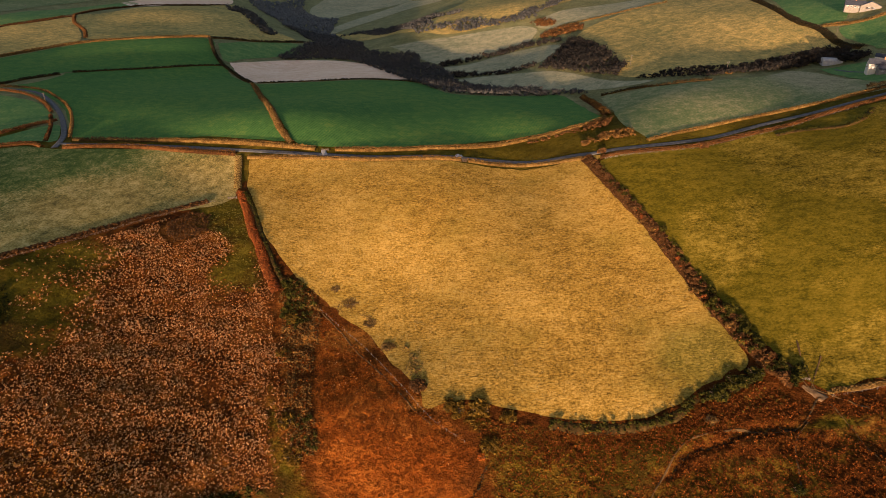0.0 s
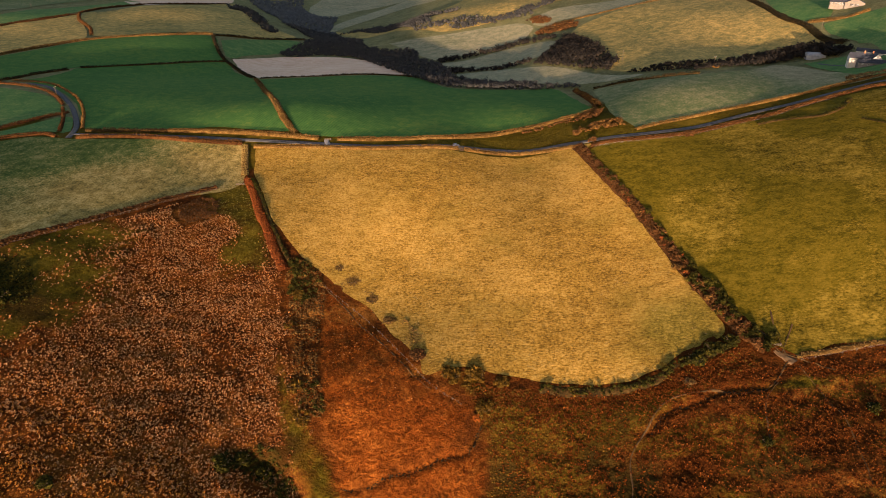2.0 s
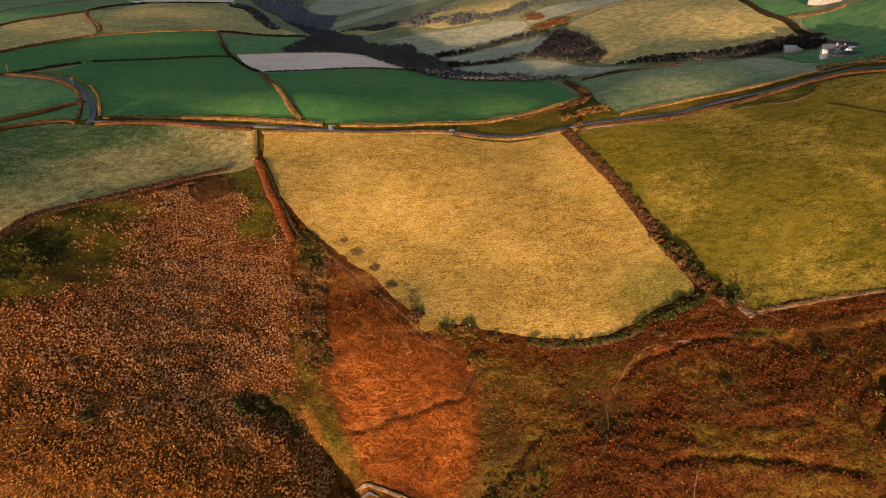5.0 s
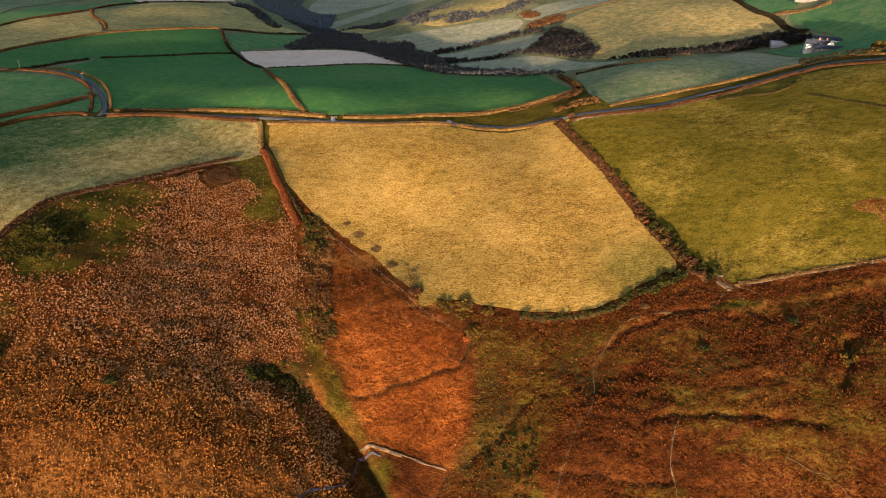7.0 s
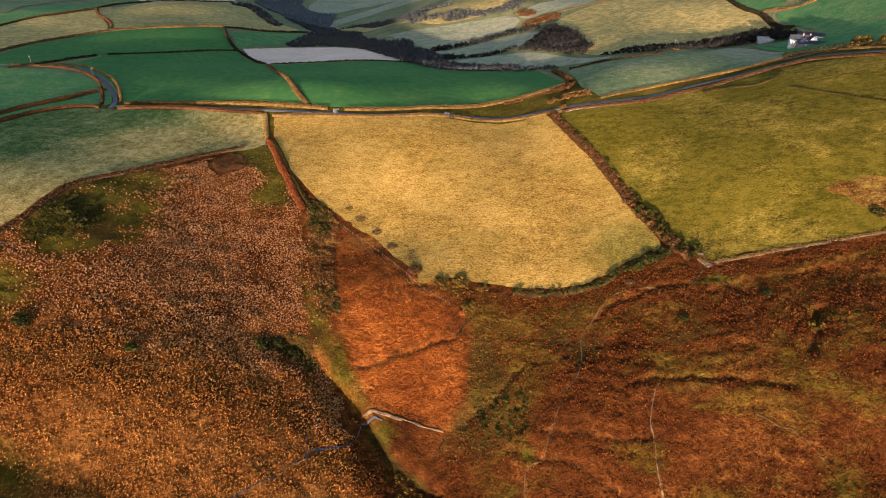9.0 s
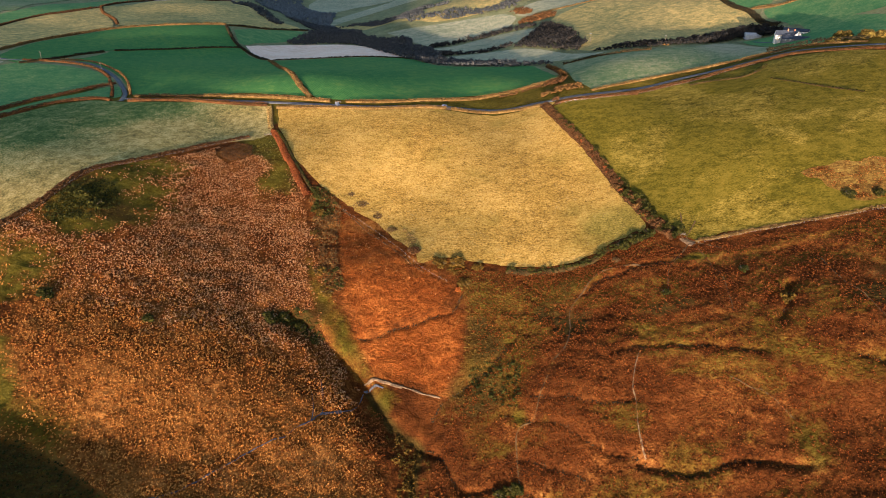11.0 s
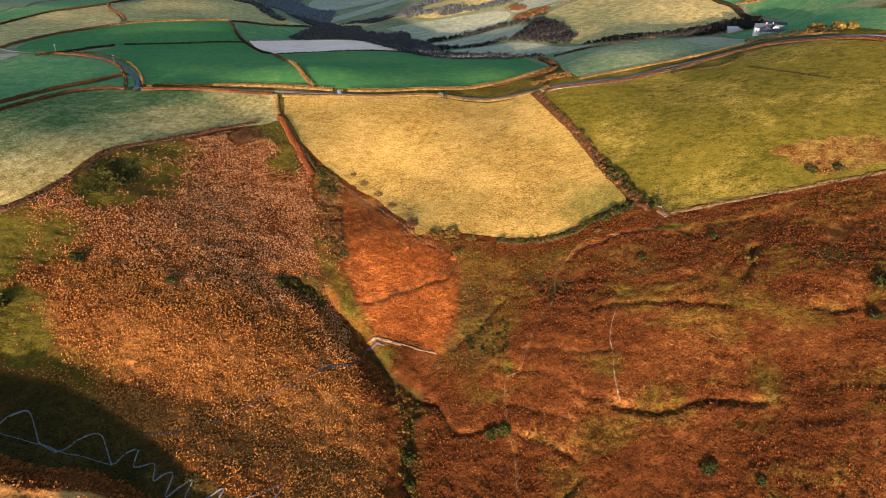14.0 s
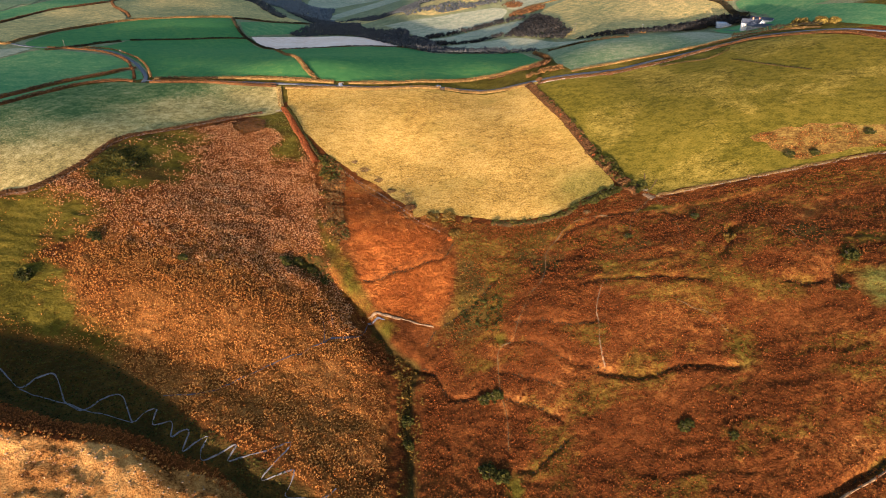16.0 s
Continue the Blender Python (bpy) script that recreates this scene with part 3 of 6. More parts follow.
east_heath = np.clip((fx - 5) / 20, 0, 1) * np.clip((178 - fy) / 10, 0, 1)
cover("red", np.clip(np.maximum(zone(RED_UPPER, fx, fy, 10.0), zone(RED_LOWER, fx, fy, 8.0)) + (fbm(fx, fy, 7) - 0.5) * 0.8, 0, 1) * (np.maximum(zone(RED_UPPER, fx, fy, 16.0), zone(RED_LOWER, fx, fy, 14.0)) > 0))
GREEN_WALK = [(88, 138), (105, 132), (124, 120), (141, 130), (148, 122), (152, 108), (163, 98), (179, 87), (178, 76), (160, 85), (146, 91), (135, 97), (124, 106), (104, 115), (90, 118)]
GREEN_TONGUE = [(139, 78), (149, 77), (151, 67), (147, 52), (139, 51), (137, 65)]
LAWN = [(196, 83), (204, 82), (214, 80), (204, 56), (196, 61), (194, 72)]
STRAW_PATCH = [(198, 160), (216, 148), (212, 133), (201, 124), (191, 127), (194, 142)]
SCRUB_BAND = [(4, 196), (16, 195), (22, 181), (33, 185), (63, 178), (86, 176), (102, 175), (81, 165), (66, 152), (54, 132), (44, 118), (37, 103), (23, 110), (8, 119), (3, 110), (14, 130), (20, 150), (17, 167), (14, 181)]
LONG_PATH = [(132, 179), (120, 168), (101, 171), (85, 170), (75, 160), (68, 151), (66, 139), (62, 128), (56, 123), (52, 114), (48, 107), (44, 97), (37, 94), (36, 85), (36, 74), (38, 62), (38, 53), (37, 42)]


def green_walk(x, y):
    """Wet grassy rushes that cross the open heath."""
    return np.maximum(zone(GREEN_WALK, x, y, 16.0), zone(GREEN_TONGUE, x, y, 9.0)) * np.clip(0.05 + 0.95 * fbm(x, y, 13), 0, 0.65)


def path_verge(x, y):
    d, _ = along(LONG_PATH, x, y)
    return np.clip(1.0 - d / 2.4, 0, 1)


CORNER = [(-119, 334), (-126, 318), (-118, 298), (-106, 288), (-100, 262), (-90, 256), (-84, 262), (-97, 298), (-111, 334)]
OLIVE_WEST = [(-241, 155), (-232, 160), (-220, 171), (-208, 171), (-198, 160), (-193, 146), (-198, 125), (-192, 108), (-168, 84), (-140, 76), (-141, 62), (-165, 69), (-187, 67), (-202, 77)]
OLIVE_TOP = [(-204, 222), (-196, 242), (-187, 262), (-168, 276), (-150, 270), (-152, 248), (-165, 226), (-176, 206), (-190, 192), (-206, 194)]


def olive_slope(x, y):
    return np.maximum(zone(OLIVE_WEST, x, y, 22.0), zone(OLIVE_TOP, x, y, 24.0)) * np.clip(0.5 + 0.9 * fbm(x, y, 13), 0, 1)


cover("grass", np.maximum(np.maximum(np.maximum(np.maximum(green_walk(fx, fy), zone(SCRUB_BAND, fx, fy, 10.0) * (0.25 + 0.6 * fbm(fx, fy, 9))), olive_slope(fx, fy)), zone(CORNER, fx, fy, 8.0) * (0.45 + 0.6 * fbm(fx, fy, 8))), np.maximum(np.maximum(zone(STRIP, fx, fy, 6.0) * (0.25 + 0.8 * fbm(fx, fy, 6)), np.maximum(blobs(GRASSY, fx, fy), east_heath * np.clip(fbm(fx * 0.7, fy * 1.3, 17) * 2.6 - 1.2, 0, 0.5))), np.where(far_land, 0.75 + 0.3 * fbm(fx, fy, 60), 0))))
d_gully, _ = along(GULLY, fx, fy)
# outline of the shaded hollow; its dark scrub cover deepens the shade by colour
HOLLOW_SHADE = [(-187, 67), (-174, 67), (-152, 66), (-138, 61), (-127, 55), (-113, 48), (-101, 40), (-91, 35), (-78, 30), (-59, 24), (-47, 19), (-40, 12), (-71, 8), (-85, 19), (-103, 22), (-127, 29), (-144, 24), (-170, 31), (-230, 48)]
cover("scrub", np.maximum(zone(HOLLOW_SHADE, fx, fy, 8.0) * 0.95, np.maximum(np.maximum(blobs(SCRUBBY, fx, fy), np.where(fy < 130, np.clip(1.1 - d_gully / 3.5, 0, 1), 0)), np.where(far_land, 0.5 * fbm(fx, fy, 45), 0))))
west_slope = zone(SLOPE_LEFT, fx, fy, 14.0) * np.clip((160 - fy) / 50, 0.85, 1)
cover("straw", np.maximum(west_slope * (0.04 + 0.6 * fbm(fx, fy, 18) + 0.2 * np.clip((125 - fy) / 45, 0, 1)), np.maximum(blobs([(150, 165, 26, 3), (-8, 197, 10, 4), (-40, 236, 22, 6)], fx, fy), np.maximum(east_heath * np.clip(fbm(fy, fx, 28) * 2.4 - 1.2, 0, 0.3), np.maximum(path_verge(fx, fy) * 0.4, zone(STRAW_PATCH, fx, fy, 10.0) * (0.3 + 0.7 * fbm(fx, fy, 7)))))))
cover("hill", np.clip((fy - 425) / 12, 0, 1) * (0.6 + 0.5 * fbm(fx, fy, 55)))
cover("turf", np.where(far_land, 0.2 * fbm(fx, fy, 40), zone(LAWN, fx, fy, 7.0) * 0.6))
cover("sand", np.maximum(zone(SPUR, fx, fy, 2.5) * (0.6 + 0.9 * fbm(fx * 0.6, fy * 1.5, 10)), 0))
ground = tagged(new("ground", ground_mesh), "rolling heath and farmland soil covered in rust bracken litter", "ground", kind="structure")

# ---- fields: sheets of grass lying over the ground ----
from mathutils import geometry


def field(poly, mat, label, step=4.0, lift=0.14, rough=0.0, name="field", second=None, ripple=0.0):
    edge, _ = resample(poly + poly[:1], step)
    edge = edge[:-1]
    edge = edge + (np.stack([vnoise(edge[:, 0], edge[:, 1], 7), vnoise(edge[:, 1], edge[:, 0], 7)], 1) - 0.5) * 1.6
    outline = [tuple(p) for p in edge]
    x, y = strewn(outline, step, len(poly), 0.12)
    d, _ = along(outline + outline[:1], x, y)
    x, y = x[d > step * 0.45], y[d > step * 0.45]
    pts = [Vector(p) for p in outline] + [Vector((a, b)) for a, b in zip(x, y)]
    ring = list(range(len(outline)))
    v, _, f, *_ = geometry.delaunay_2d_cdt(pts, [], [ring], 1, 1e-4)
    v = np.array([tuple(p) for p in v])
    z = height(v[:, 0], v[:, 1]) + lift
    if rough:
        z = z + (fbm(v[:, 0] * 0.6, v[:, 1] * 1.3, 9) - 0.5) * rough
    if ripple:
        u = (v[:, 1] - 0.12 * v[:, 0] + 7 * fbm(v[:, 0] * 0.5, v[:, 1], 11)) / 4.4
        z = z + ripple * (1 - np.abs(2 * (u - np.floor(u)) - 1)) * np.clip(vnoise(v[:, 0] * 0.45, v[:, 1], 8) * 2.2 - 0.5, 0, 1)
    me = mesh_from(name, np.c_[v, z], np.array([tuple(q) for q in f if len(q) == 3]), mat, smooth=True)
    if second:
        a = me.attributes.new("second", "FLOAT", "POINT")
        co = np.empty(len(me.vertices) * 3, np.float32)
        me.vertices.foreach_get("co", co)
        a.data.foreach_set("value", np.clip(second(co[0::3].astype(float), co[1::3].astype(float)), 0, 1).astype(np.float32))
    return tagged(new(name, me), label, "field", group="fields", kind="structure")


def dry_side(x, y):
    """Straw grass of the left pasture: thick along its lower fence, thinning towards the lane."""
    d, _ = along([(-330, 80), (-253, 134), (-204, 210), (-200, 238), (-149, 304), (-116, 333), (-120, 370)], x, y)
    return 1.2 - d / 80 + (fbm(x, y, 26) - 0.5) * 1.1


def greener(x, y):
    corner = 1.0 - np.hypot((x - 98) / 38, (y - 206) / 32) * 0.8
    return np.maximum(corner, 0.1) + (fbm(x, y, 24) - 0.5) * 1.0


def tussocky(x, y):
    return (vnoise(x, y, 40) * 0.6 + vnoise(x, y, 13) * 0.4 - 0.52) * 6.0


field(GOLD, M_GOLD, "large dry golden grass field sloping below the lane", 1.7, 0.16, 0.16, "gold_field", greener, 0.24)
field(LEFT_PASTURE, M_LEFT, "rough green pasture fading to pale straw grass", 3.0, 0.16, 0.15, "pasture", dry_side)
field(RIGHT_PASTURE, M_RIGHT, "olive green tussocky cattle pasture beside the hedge", 2.6, 0.16, 0.14, "pasture", tussocky, 0.16)
field([(-353, 537), (-345, 555), (-344, 596), (-344, 616), (-303, 666), (-270, 700), (-240, 725), (-221, 690), (-181, 621), (-130, 473), (-104, 409), (-97, 398), (-127, 402), (-150, 406), (-182, 407), (-237, 410), (-243, 414), (-263, 449), (-285, 483), (-313, 512)], M_GREEN, "lush dark green ley field beside the winding lane", 6.0, 0.25)
field([(-379, 501), (-366, 542), (-361, 567), (-350, 604), (-345, 619), (-304, 670), (-244, 729), (-250, 748), (-263, 774), (-282, 821), (-322, 799), (-376, 771), (-405, 732), (-424, 673), (-433, 626), (-426, 565), (-413, 527)], M_GREEN, "long dark green grass field between brown hedges", 7.0, 0.25)
field([(-176, 620), (-120, 622), (-72, 630), (-26, 622), (3, 558), (31, 539), (63, 533), (93, 534), (100, 509), (102, 456), (103, 415), (94, 413), (80, 415), (54, 413), (28, 407), (-1, 397), (-65, 393), (-90, 394), (-103, 417), (-125, 472)], M_GREEN, "dark green field with sunlit grass near the lane", 5.0, 0.25)
field([(-238, 745), (-195, 811), (-154, 813), (-92, 751), (-63, 716), (-27, 646), (-74, 644), (-122, 633), (-177, 637), (-214, 696)], M_STUBBLE, "pale pinkish stubble field above the valley", 7.0, 0.25)
field([(-269, 808), (-240, 860), (-201, 909), (-164, 872), (-189, 848), (-227, 782), (-242, 745), (-255, 770)], M_GREEN2, "small dull green field beside the wooded valley", 8.0, 0.25)
field([(-510, 964), (-478, 1001), (-485, 1231), (-458, 1464), (-433, 1459), (-305, 1112), (-234, 992), (-203, 929), (-242, 869), (-286, 840), (-330, 819), (-380, 782), (-406, 774), (-439, 835), (-480, 903)], M_OLIVE, "grazed olive and straw hill pasture", 12.0, 0.6)
field([(-512, 588), (-450, 545), (-431, 533), (-435, 567), (-439, 640), (-429, 687), (-408, 746), (-421, 791), (-460, 862), (-500, 935), (-518, 881), (-541, 841), (-547, 777), (-537, 695), (-523, 606)], M_OLIVE, "grazed straw-coloured hillside pasture", 10.0, 0.6)
field([(-605, 700), (-603, 809), (-593, 922), (-605, 1082), (-570, 1267), (-547, 1234), (-520, 970), (-533, 900), (-551, 840), (-556, 776), (-550, 713), (-562, 668)], M_GREEN2, "narrow bright green strip field on the hilltop", 12.0, 0.6)
field([(-786, 1147), (-726, 1237), (-627, 1327), (-634, 1230), (-661, 1119), (-623, 971), (-609, 877)], M_SHEEP, "dull shaded hill field beyond the ridge", 14.0, 0.6)
field([(-578, 1249), (-562, 1377), (-490, 1574), (-458, 1485), (-494, 1336), (-520, 1194)], M_STUBBLE, "distant pale stubble field on the ridge", 14.0, 0.6)
field([(-325, 289), (-319, 318), (-314, 346), (-307, 376), (-297, 404), (-285, 432), (-275, 452), (-287, 469), (-306, 489), (-324, 498), (-355, 505), (-384, 505), (-394, 479), (-398, 449), (-404, 415), (-410, 330)], M_GREEN2, "small dull green pasture inside the lane bend", 6.0, 0.25)
field([(-319, 279), (-313, 308), (-307, 341), (-299, 379), (-285, 410), (-268, 440), (-254, 418), (-248, 402), (-265, 402), (-280, 387), (-287, 372), (-295, 351), (-301, 323), (-306, 296), (-312, 267)], M_GREEN2, "narrow green paddock below a brown hedge", 6.0, 0.25)
field([(126, 501), (137, 484), (156, 483), (188, 469), (233, 482), (266, 508), (280, 493), (279, 455), (289, 413), (283, 403), (248, 398), (210, 388), (174, 382), (137, 370), (120, 365), (116, 377), (111, 398), (113, 426), (118, 483)], M_SHEEP_DRY, "close-grazed grey green pasture above the lane", 6.0, 0.25, second=lambda x, y: 1.1 - np.hypot((x - 262) / 40, (y - 470) / 70) + (fbm(x, y, 40) - 0.5) * 1.6)
field([(148, 755), (166, 782), (211, 815), (283, 882), (342, 772), (326, 644), (330, 599), (325, 549), (308, 551), (274, 544), (214, 507), (180, 507), (152, 543), (148, 566), (159, 585), (156, 623), (145, 677)], M_OLIVE, "large hillside pasture with golden evening light", 8.0, 0.25)
field([(114, 862), (160, 905), (204, 907), (233, 908), (297, 928), (260, 851), (201, 830), (148, 833), (134, 824), (116, 842)], M_HILL, "pale straw hillside pasture under the wood", 8.0, 0.25)
field([(-67, 851), (-38, 850), (11, 846), (68, 854), (100, 856), (115, 834), (109, 814), (96, 791), (55, 766), (10, 740), (-2, 730), (-32, 776)], M_HILL, "smooth pale green hillside pasture above the valley", 8.0, 0.25)
field([(-2, 717), (28, 728), (74, 761), (112, 762), (131, 725), (116, 687), (94, 668), (65, 659), (38, 675), (9, 669), (-2, 690)], M_HILL, "dull olive pasture between dark scrub belts", 8.0, 0.25)
field([(14, 650), (48, 660), (89, 627), (111, 602), (129, 568), (139, 548), (163, 505), (140, 515), (122, 531), (80, 561), (47, 573), (24, 609)], M_HILL, "rough grey-brown pasture above the dark wood", 8.0, 0.25)
field([(-196, 1214), (-83, 1201), (-23, 1166), (15, 1163), (67, 1249), (178, 1019), (154, 942), (108, 901), (62, 868), (11, 856), (-17, 878), (-67, 960)], M_OLIVE, "rounded green hill catching golden evening light", 10.0, 0.6)
field([(-197, 1193), (-162, 1360), (-80, 1529), (-5, 1475), (-20, 1560), (-69, 1726), (-117, 1710), (-178, 1504), (-207, 1292)], M_HILL, "pale green valley side beyond the wood", 16.0, 0.6)
field([(-330, 1728), (-291, 1953), (-64, 1788), (-118, 1731), (-197, 1669), (-240, 1432), (-301, 1571)], M_HILL, "pale dotted hillside beyond the wooded valley", 16.0, 0.6)
field([(361, 775), (393, 697), (357, 608), (336, 612), (330, 653)], M_GREEN2, "bright green lawn below the bungalow", 8.0, 0.25)
field([(351, 559), (367, 471), (391, 387), (364, 340), (355, 347), (335, 381), (322, 427)], M_GREEN2, "dark green field behind the farmhouse", 7.0, 0.25)

field([(342, 590), (374, 582), (420, 560), (420, 480), (375, 470), (338, 515), (338, 529), (335, 554), (336, 573)], M_GREEN2, "dark green field beyond the farm hedge", 7.0, 0.3)
field([(288, 509), (297, 506), (303, 505), (316, 499), (330, 470), (330, 430), (320, 400), (296, 402), (284, 409), (281, 442), (284, 476)], M_GREEN2, "mown green lawn round the farm buildings", 4.0, 0.37)

field([(-423, 499), (-400, 510), (-398, 483), (-402, 456), (-410, 419), (-470, 400), (-470, 500)], M_HILL, "small straw pasture beside the far lane", 7.0, 0.25)
field([(-700, 760), (-612, 700), (-612, 877), (-640, 960), (-800, 1140)], M_SHEEP, "dull shaded field over the ridge", 14.0, 0.5)

# ---- roads and trodden paths ----
def ribbon(name, path, width, mat, label, category, lift=0.2, step=2.0, wobble=0.0, crown=0.03, lumpy=False):
    line, _ = resample(path, step)
    side = sideways(line)
    offs = np.linspace(-0.5, 0.5, 5)
    rows = []
    wob = width * (1 + wobble * (vnoise(line[:, 0], line[:, 1], 4) - 0.5) * 2)
    for o in offs:
        p = line + side * (wob * o)[:, None]
        rows.append(np.c_[p, height(p[:, 0], p[:, 1]) + lift + crown * (1 - (2 * o) ** 2) + (heath_lumps(p[:, 0], p[:, 1]) if lumpy else 0)])
    edge = [rows[0] - (0, 0, lift + 0.5)] + rows + [rows[-1] - (0, 0, lift + 0.5)]
    v = np.stack(edge, 1)
    n, k = v.shape[:2]
    i = np.arange(n * k).reshape(n, k)
    q = np.stack([i[:-1, :-1], i[1:, :-1], i[1:, 1:], i[:-1, 1:]], -1).reshape(-1, 4)
    ob = new(name, mesh_from(name, v.reshape(-1, 3), q, mat, smooth=True))
    return tagged(ob, label, category, kind="structure")


LANE_WEST = [(-517, 597), (-454, 553), (-433, 535), (-408, 521), (-385, 518), (-355, 524), (-327, 522), (-303, 499), (-279, 468), (-263, 442), (-250, 417), (-245, 402), (-242, 390)]
LANE_MAIN = [(-244, 399), (-209, 397), (-160, 392), (-124, 388), (-78, 383), (-29, 380), (10, 379), (41, 379), (73, 371), (91, 362), (117, 357), (151, 362), (186, 372), (221, 379), (255, 388), (279, 391), (305, 373), (330, 355), (350, 335), (390, 304)]
ribbon("road", LANE_WEST, 3.6, M_ASPHALT, "narrow winding grey asphalt lane between hedgebanks", "road", 0.25)
ribbon("road", LANE_MAIN, 3.2, M_ASPHALT, "straight grey asphalt lane between golden hedges", "road", 0.3)
PATHS = [
    (LONG_PATH[:9], 1.0), (LONG_PATH[9:], 0.8), ([(125, 170), (118, 163), (114, 152), (112, 142)], 0.8),
    ([(132, 184), (128, 197)], 0.9), ([(132, 184), (141, 197)], 0.8), ([(133, 182), (134, 196), (136, 206)], 1.0), ([(132, 184), (146, 172)], 0.9),
    ([(135, 176), (137, 163), (138, 146), (134, 124)], 0.6), ([(183, 150), (183, 134), (186, 120), (187, 104)], 0.6), ([(123, 94), (131, 88), (134, 86), (141, 74)], 0.7),
]
for path, w in PATHS:
    ribbon("footpath", path, w * 0.48, M_TRACK, "narrow trodden footpath through the bracken", "footpath", 0.14, 1.2, 0.7, lumpy=True)
ribbon("footpath", [(-55, 250), (-46, 241), (-37, 228), (-24, 212), (-11, 194), (-4, 187)], 0.45, M_TRACK, "thin trodden line beside the field fence", "footpath", 0.16, 1.2, 0.7, lumpy=True)
ribbon("footpath", [(92, 115), (88, 107), (85, 98), (85, 92), (84, 83), (84, 76)], 0.36, M_SAND, "pale sandy footpath worn into the heath", "footpath", 0.16, 1.0, 0.8, lumpy=True)
ribbon("footpath", [(84, 77), (84, 73), (84.5, 70)], 0.9, M_EARTH, "bare sandy end of the footpath above a ditch", "footpath", 0.18, 0.8, 0.6, lumpy=True)
ribbon("footpath", [(151, -9.5), (156, -8), (161, -7), (166, -5.2), (172, -2.4), (182, 3)], 1.0, M_EARTH, "pale trodden edge above a heath ditch", "footpath", 0.25, 1.0, 0.5, lumpy=True)
ZIGZAG = [(-200, 62), (-190, 55), (-180.0, 50.3), (-173.6, 45.4), (-168.5, 42.3), (-164.1, 46.5), (-159.4, 50.4), (-156.4, 48.7), (-152.7, 43.5), (-149.2, 38.5), (-144.7, 36.5), (-140.6, 36.3), (-134.0, 43.1), (-128.8, 44.5), (-124.9, 39.3), (-120.9, 33.7), (-118.5, 36.8), (-115.8, 39.2), (-113.2, 40.3), (-113.2, 36.5), (-113.0, 33.6), (-109.9, 34.4), (-106.4, 36.0), (-105.1, 33.7), (-104.3, 29.0), (-101.6, 31.5), (-99.3, 33.2), (-98.0, 32.2), (-98.4, 27.5), (-98.5, 23.8), (-94.7, 28.0), (-90.4, 31.5), (-91.3, 27.5), (-91.6, 24.0), (-89.9, 21.5), (-85.3, 25.3), (-79.1, 30.8), (-80.1, 26.8), (-81.0, 23.6), (-75.6, 26.7), (-67.4, 31.0), (-58.4, 38.6), (-62.2, 27.9), (-67.1, 19.2), (-61.2, 21.7), (-55.0, 25.2), (-55.3, 19.6), (-56.8, 14.6), (-48.8, 14.2), (-41.1, 15.6), (-37.2, 20.4)]
ribbon("zigzag_path", ZIGZAG, 0.46, M_PATH, "pale zigzag footpath climbing the dark hollow", "footpath", 0.16, 0.8, 0.6, lumpy=True)
ribbon("zigzag_path", [(-168.2, 41.6), (-162.0, 39.9), (-152.6, 38.6), (-146.7, 37.6), (-139.3, 35.7), (-130.1, 34.7), (-120.8, 33.4)], 0.28, M_PATH, "faint lower footpath along the dark hollow", "footpath", 0.2, 1.0, 0.5, lumpy=True)
ribbon("farm_track", [(294, 498), (295, 487), (296, 478), (300, 462)], 2.2, M_ASPHALT, "short grey track from barn to farmhouse", "road", 0.5)
ribbon("sandy_path", [(-33, 133.8), (-28, 132.6), (-22, 130.8), (-13, 127), (-5, 123), (4, 119.2)], 0.55, M_SAND, "bare sandy bank scar below the red bracken", "footpath", 0.35, 1.2, 0.8, lumpy=True)
ribbon("sandy_path", [(-31, 133.2), (-26, 132), (-20, 129.8), (-14, 127.2)], 1.25, M_SAND, "broad bare sandy end of the bank scar", "footpath", 0.33, 1.0, 0.8, lumpy=True)

# ---- stream ----
M_WATER = plain_material("shallow_stream_water", (0.045, 0.042, 0.042), (0.11, 0.10, 0.10), 0.8, 0.22, 0.0, 0.4, 0.06)
STREAM = [(-33, 129), (-35, 118), (-40, 112), (-49, 108), (-53, 102), (-58, 97), (-62, 91), (-69, 85), (-77, 77), (-83, 70), (-91, 61), (-100, 53), (-113, 48)]
ribbon("stream", STREAM, 0.32, M_WATER, "thin shallow stream crossing the dead bracken", "stream", 0.14, 0.7, 1.0, crown=0.0, lumpy=True)
ribbon("stream", [(-41, 111.5), (-45, 110), (-50, 107.5)], 1.7, M_WATER, "small pool in the dead bracken", "stream", 0.16, 0.7, 0.6, crown=0.0, lumpy=True)
for branch in ([(-49, 108), (-50, 118), (-52, 126)], [(-53, 102), (-53, 109), (-55, 118)]):
    ribbon("stream", branch, 0.34, M_WATER, "thin trickle of water between bracken clumps", "stream", 0.14, 0.7, 1.0, crown=0.0, lumpy=True)
ribbon("stream", [(-33, 130.5), (-28, 130), (-23, 128)], 0.8, M_WATER, "shallow stream pool below the sandy bank", "stream", 0.22, 0.8, 0.6, crown=0.0, lumpy=True)


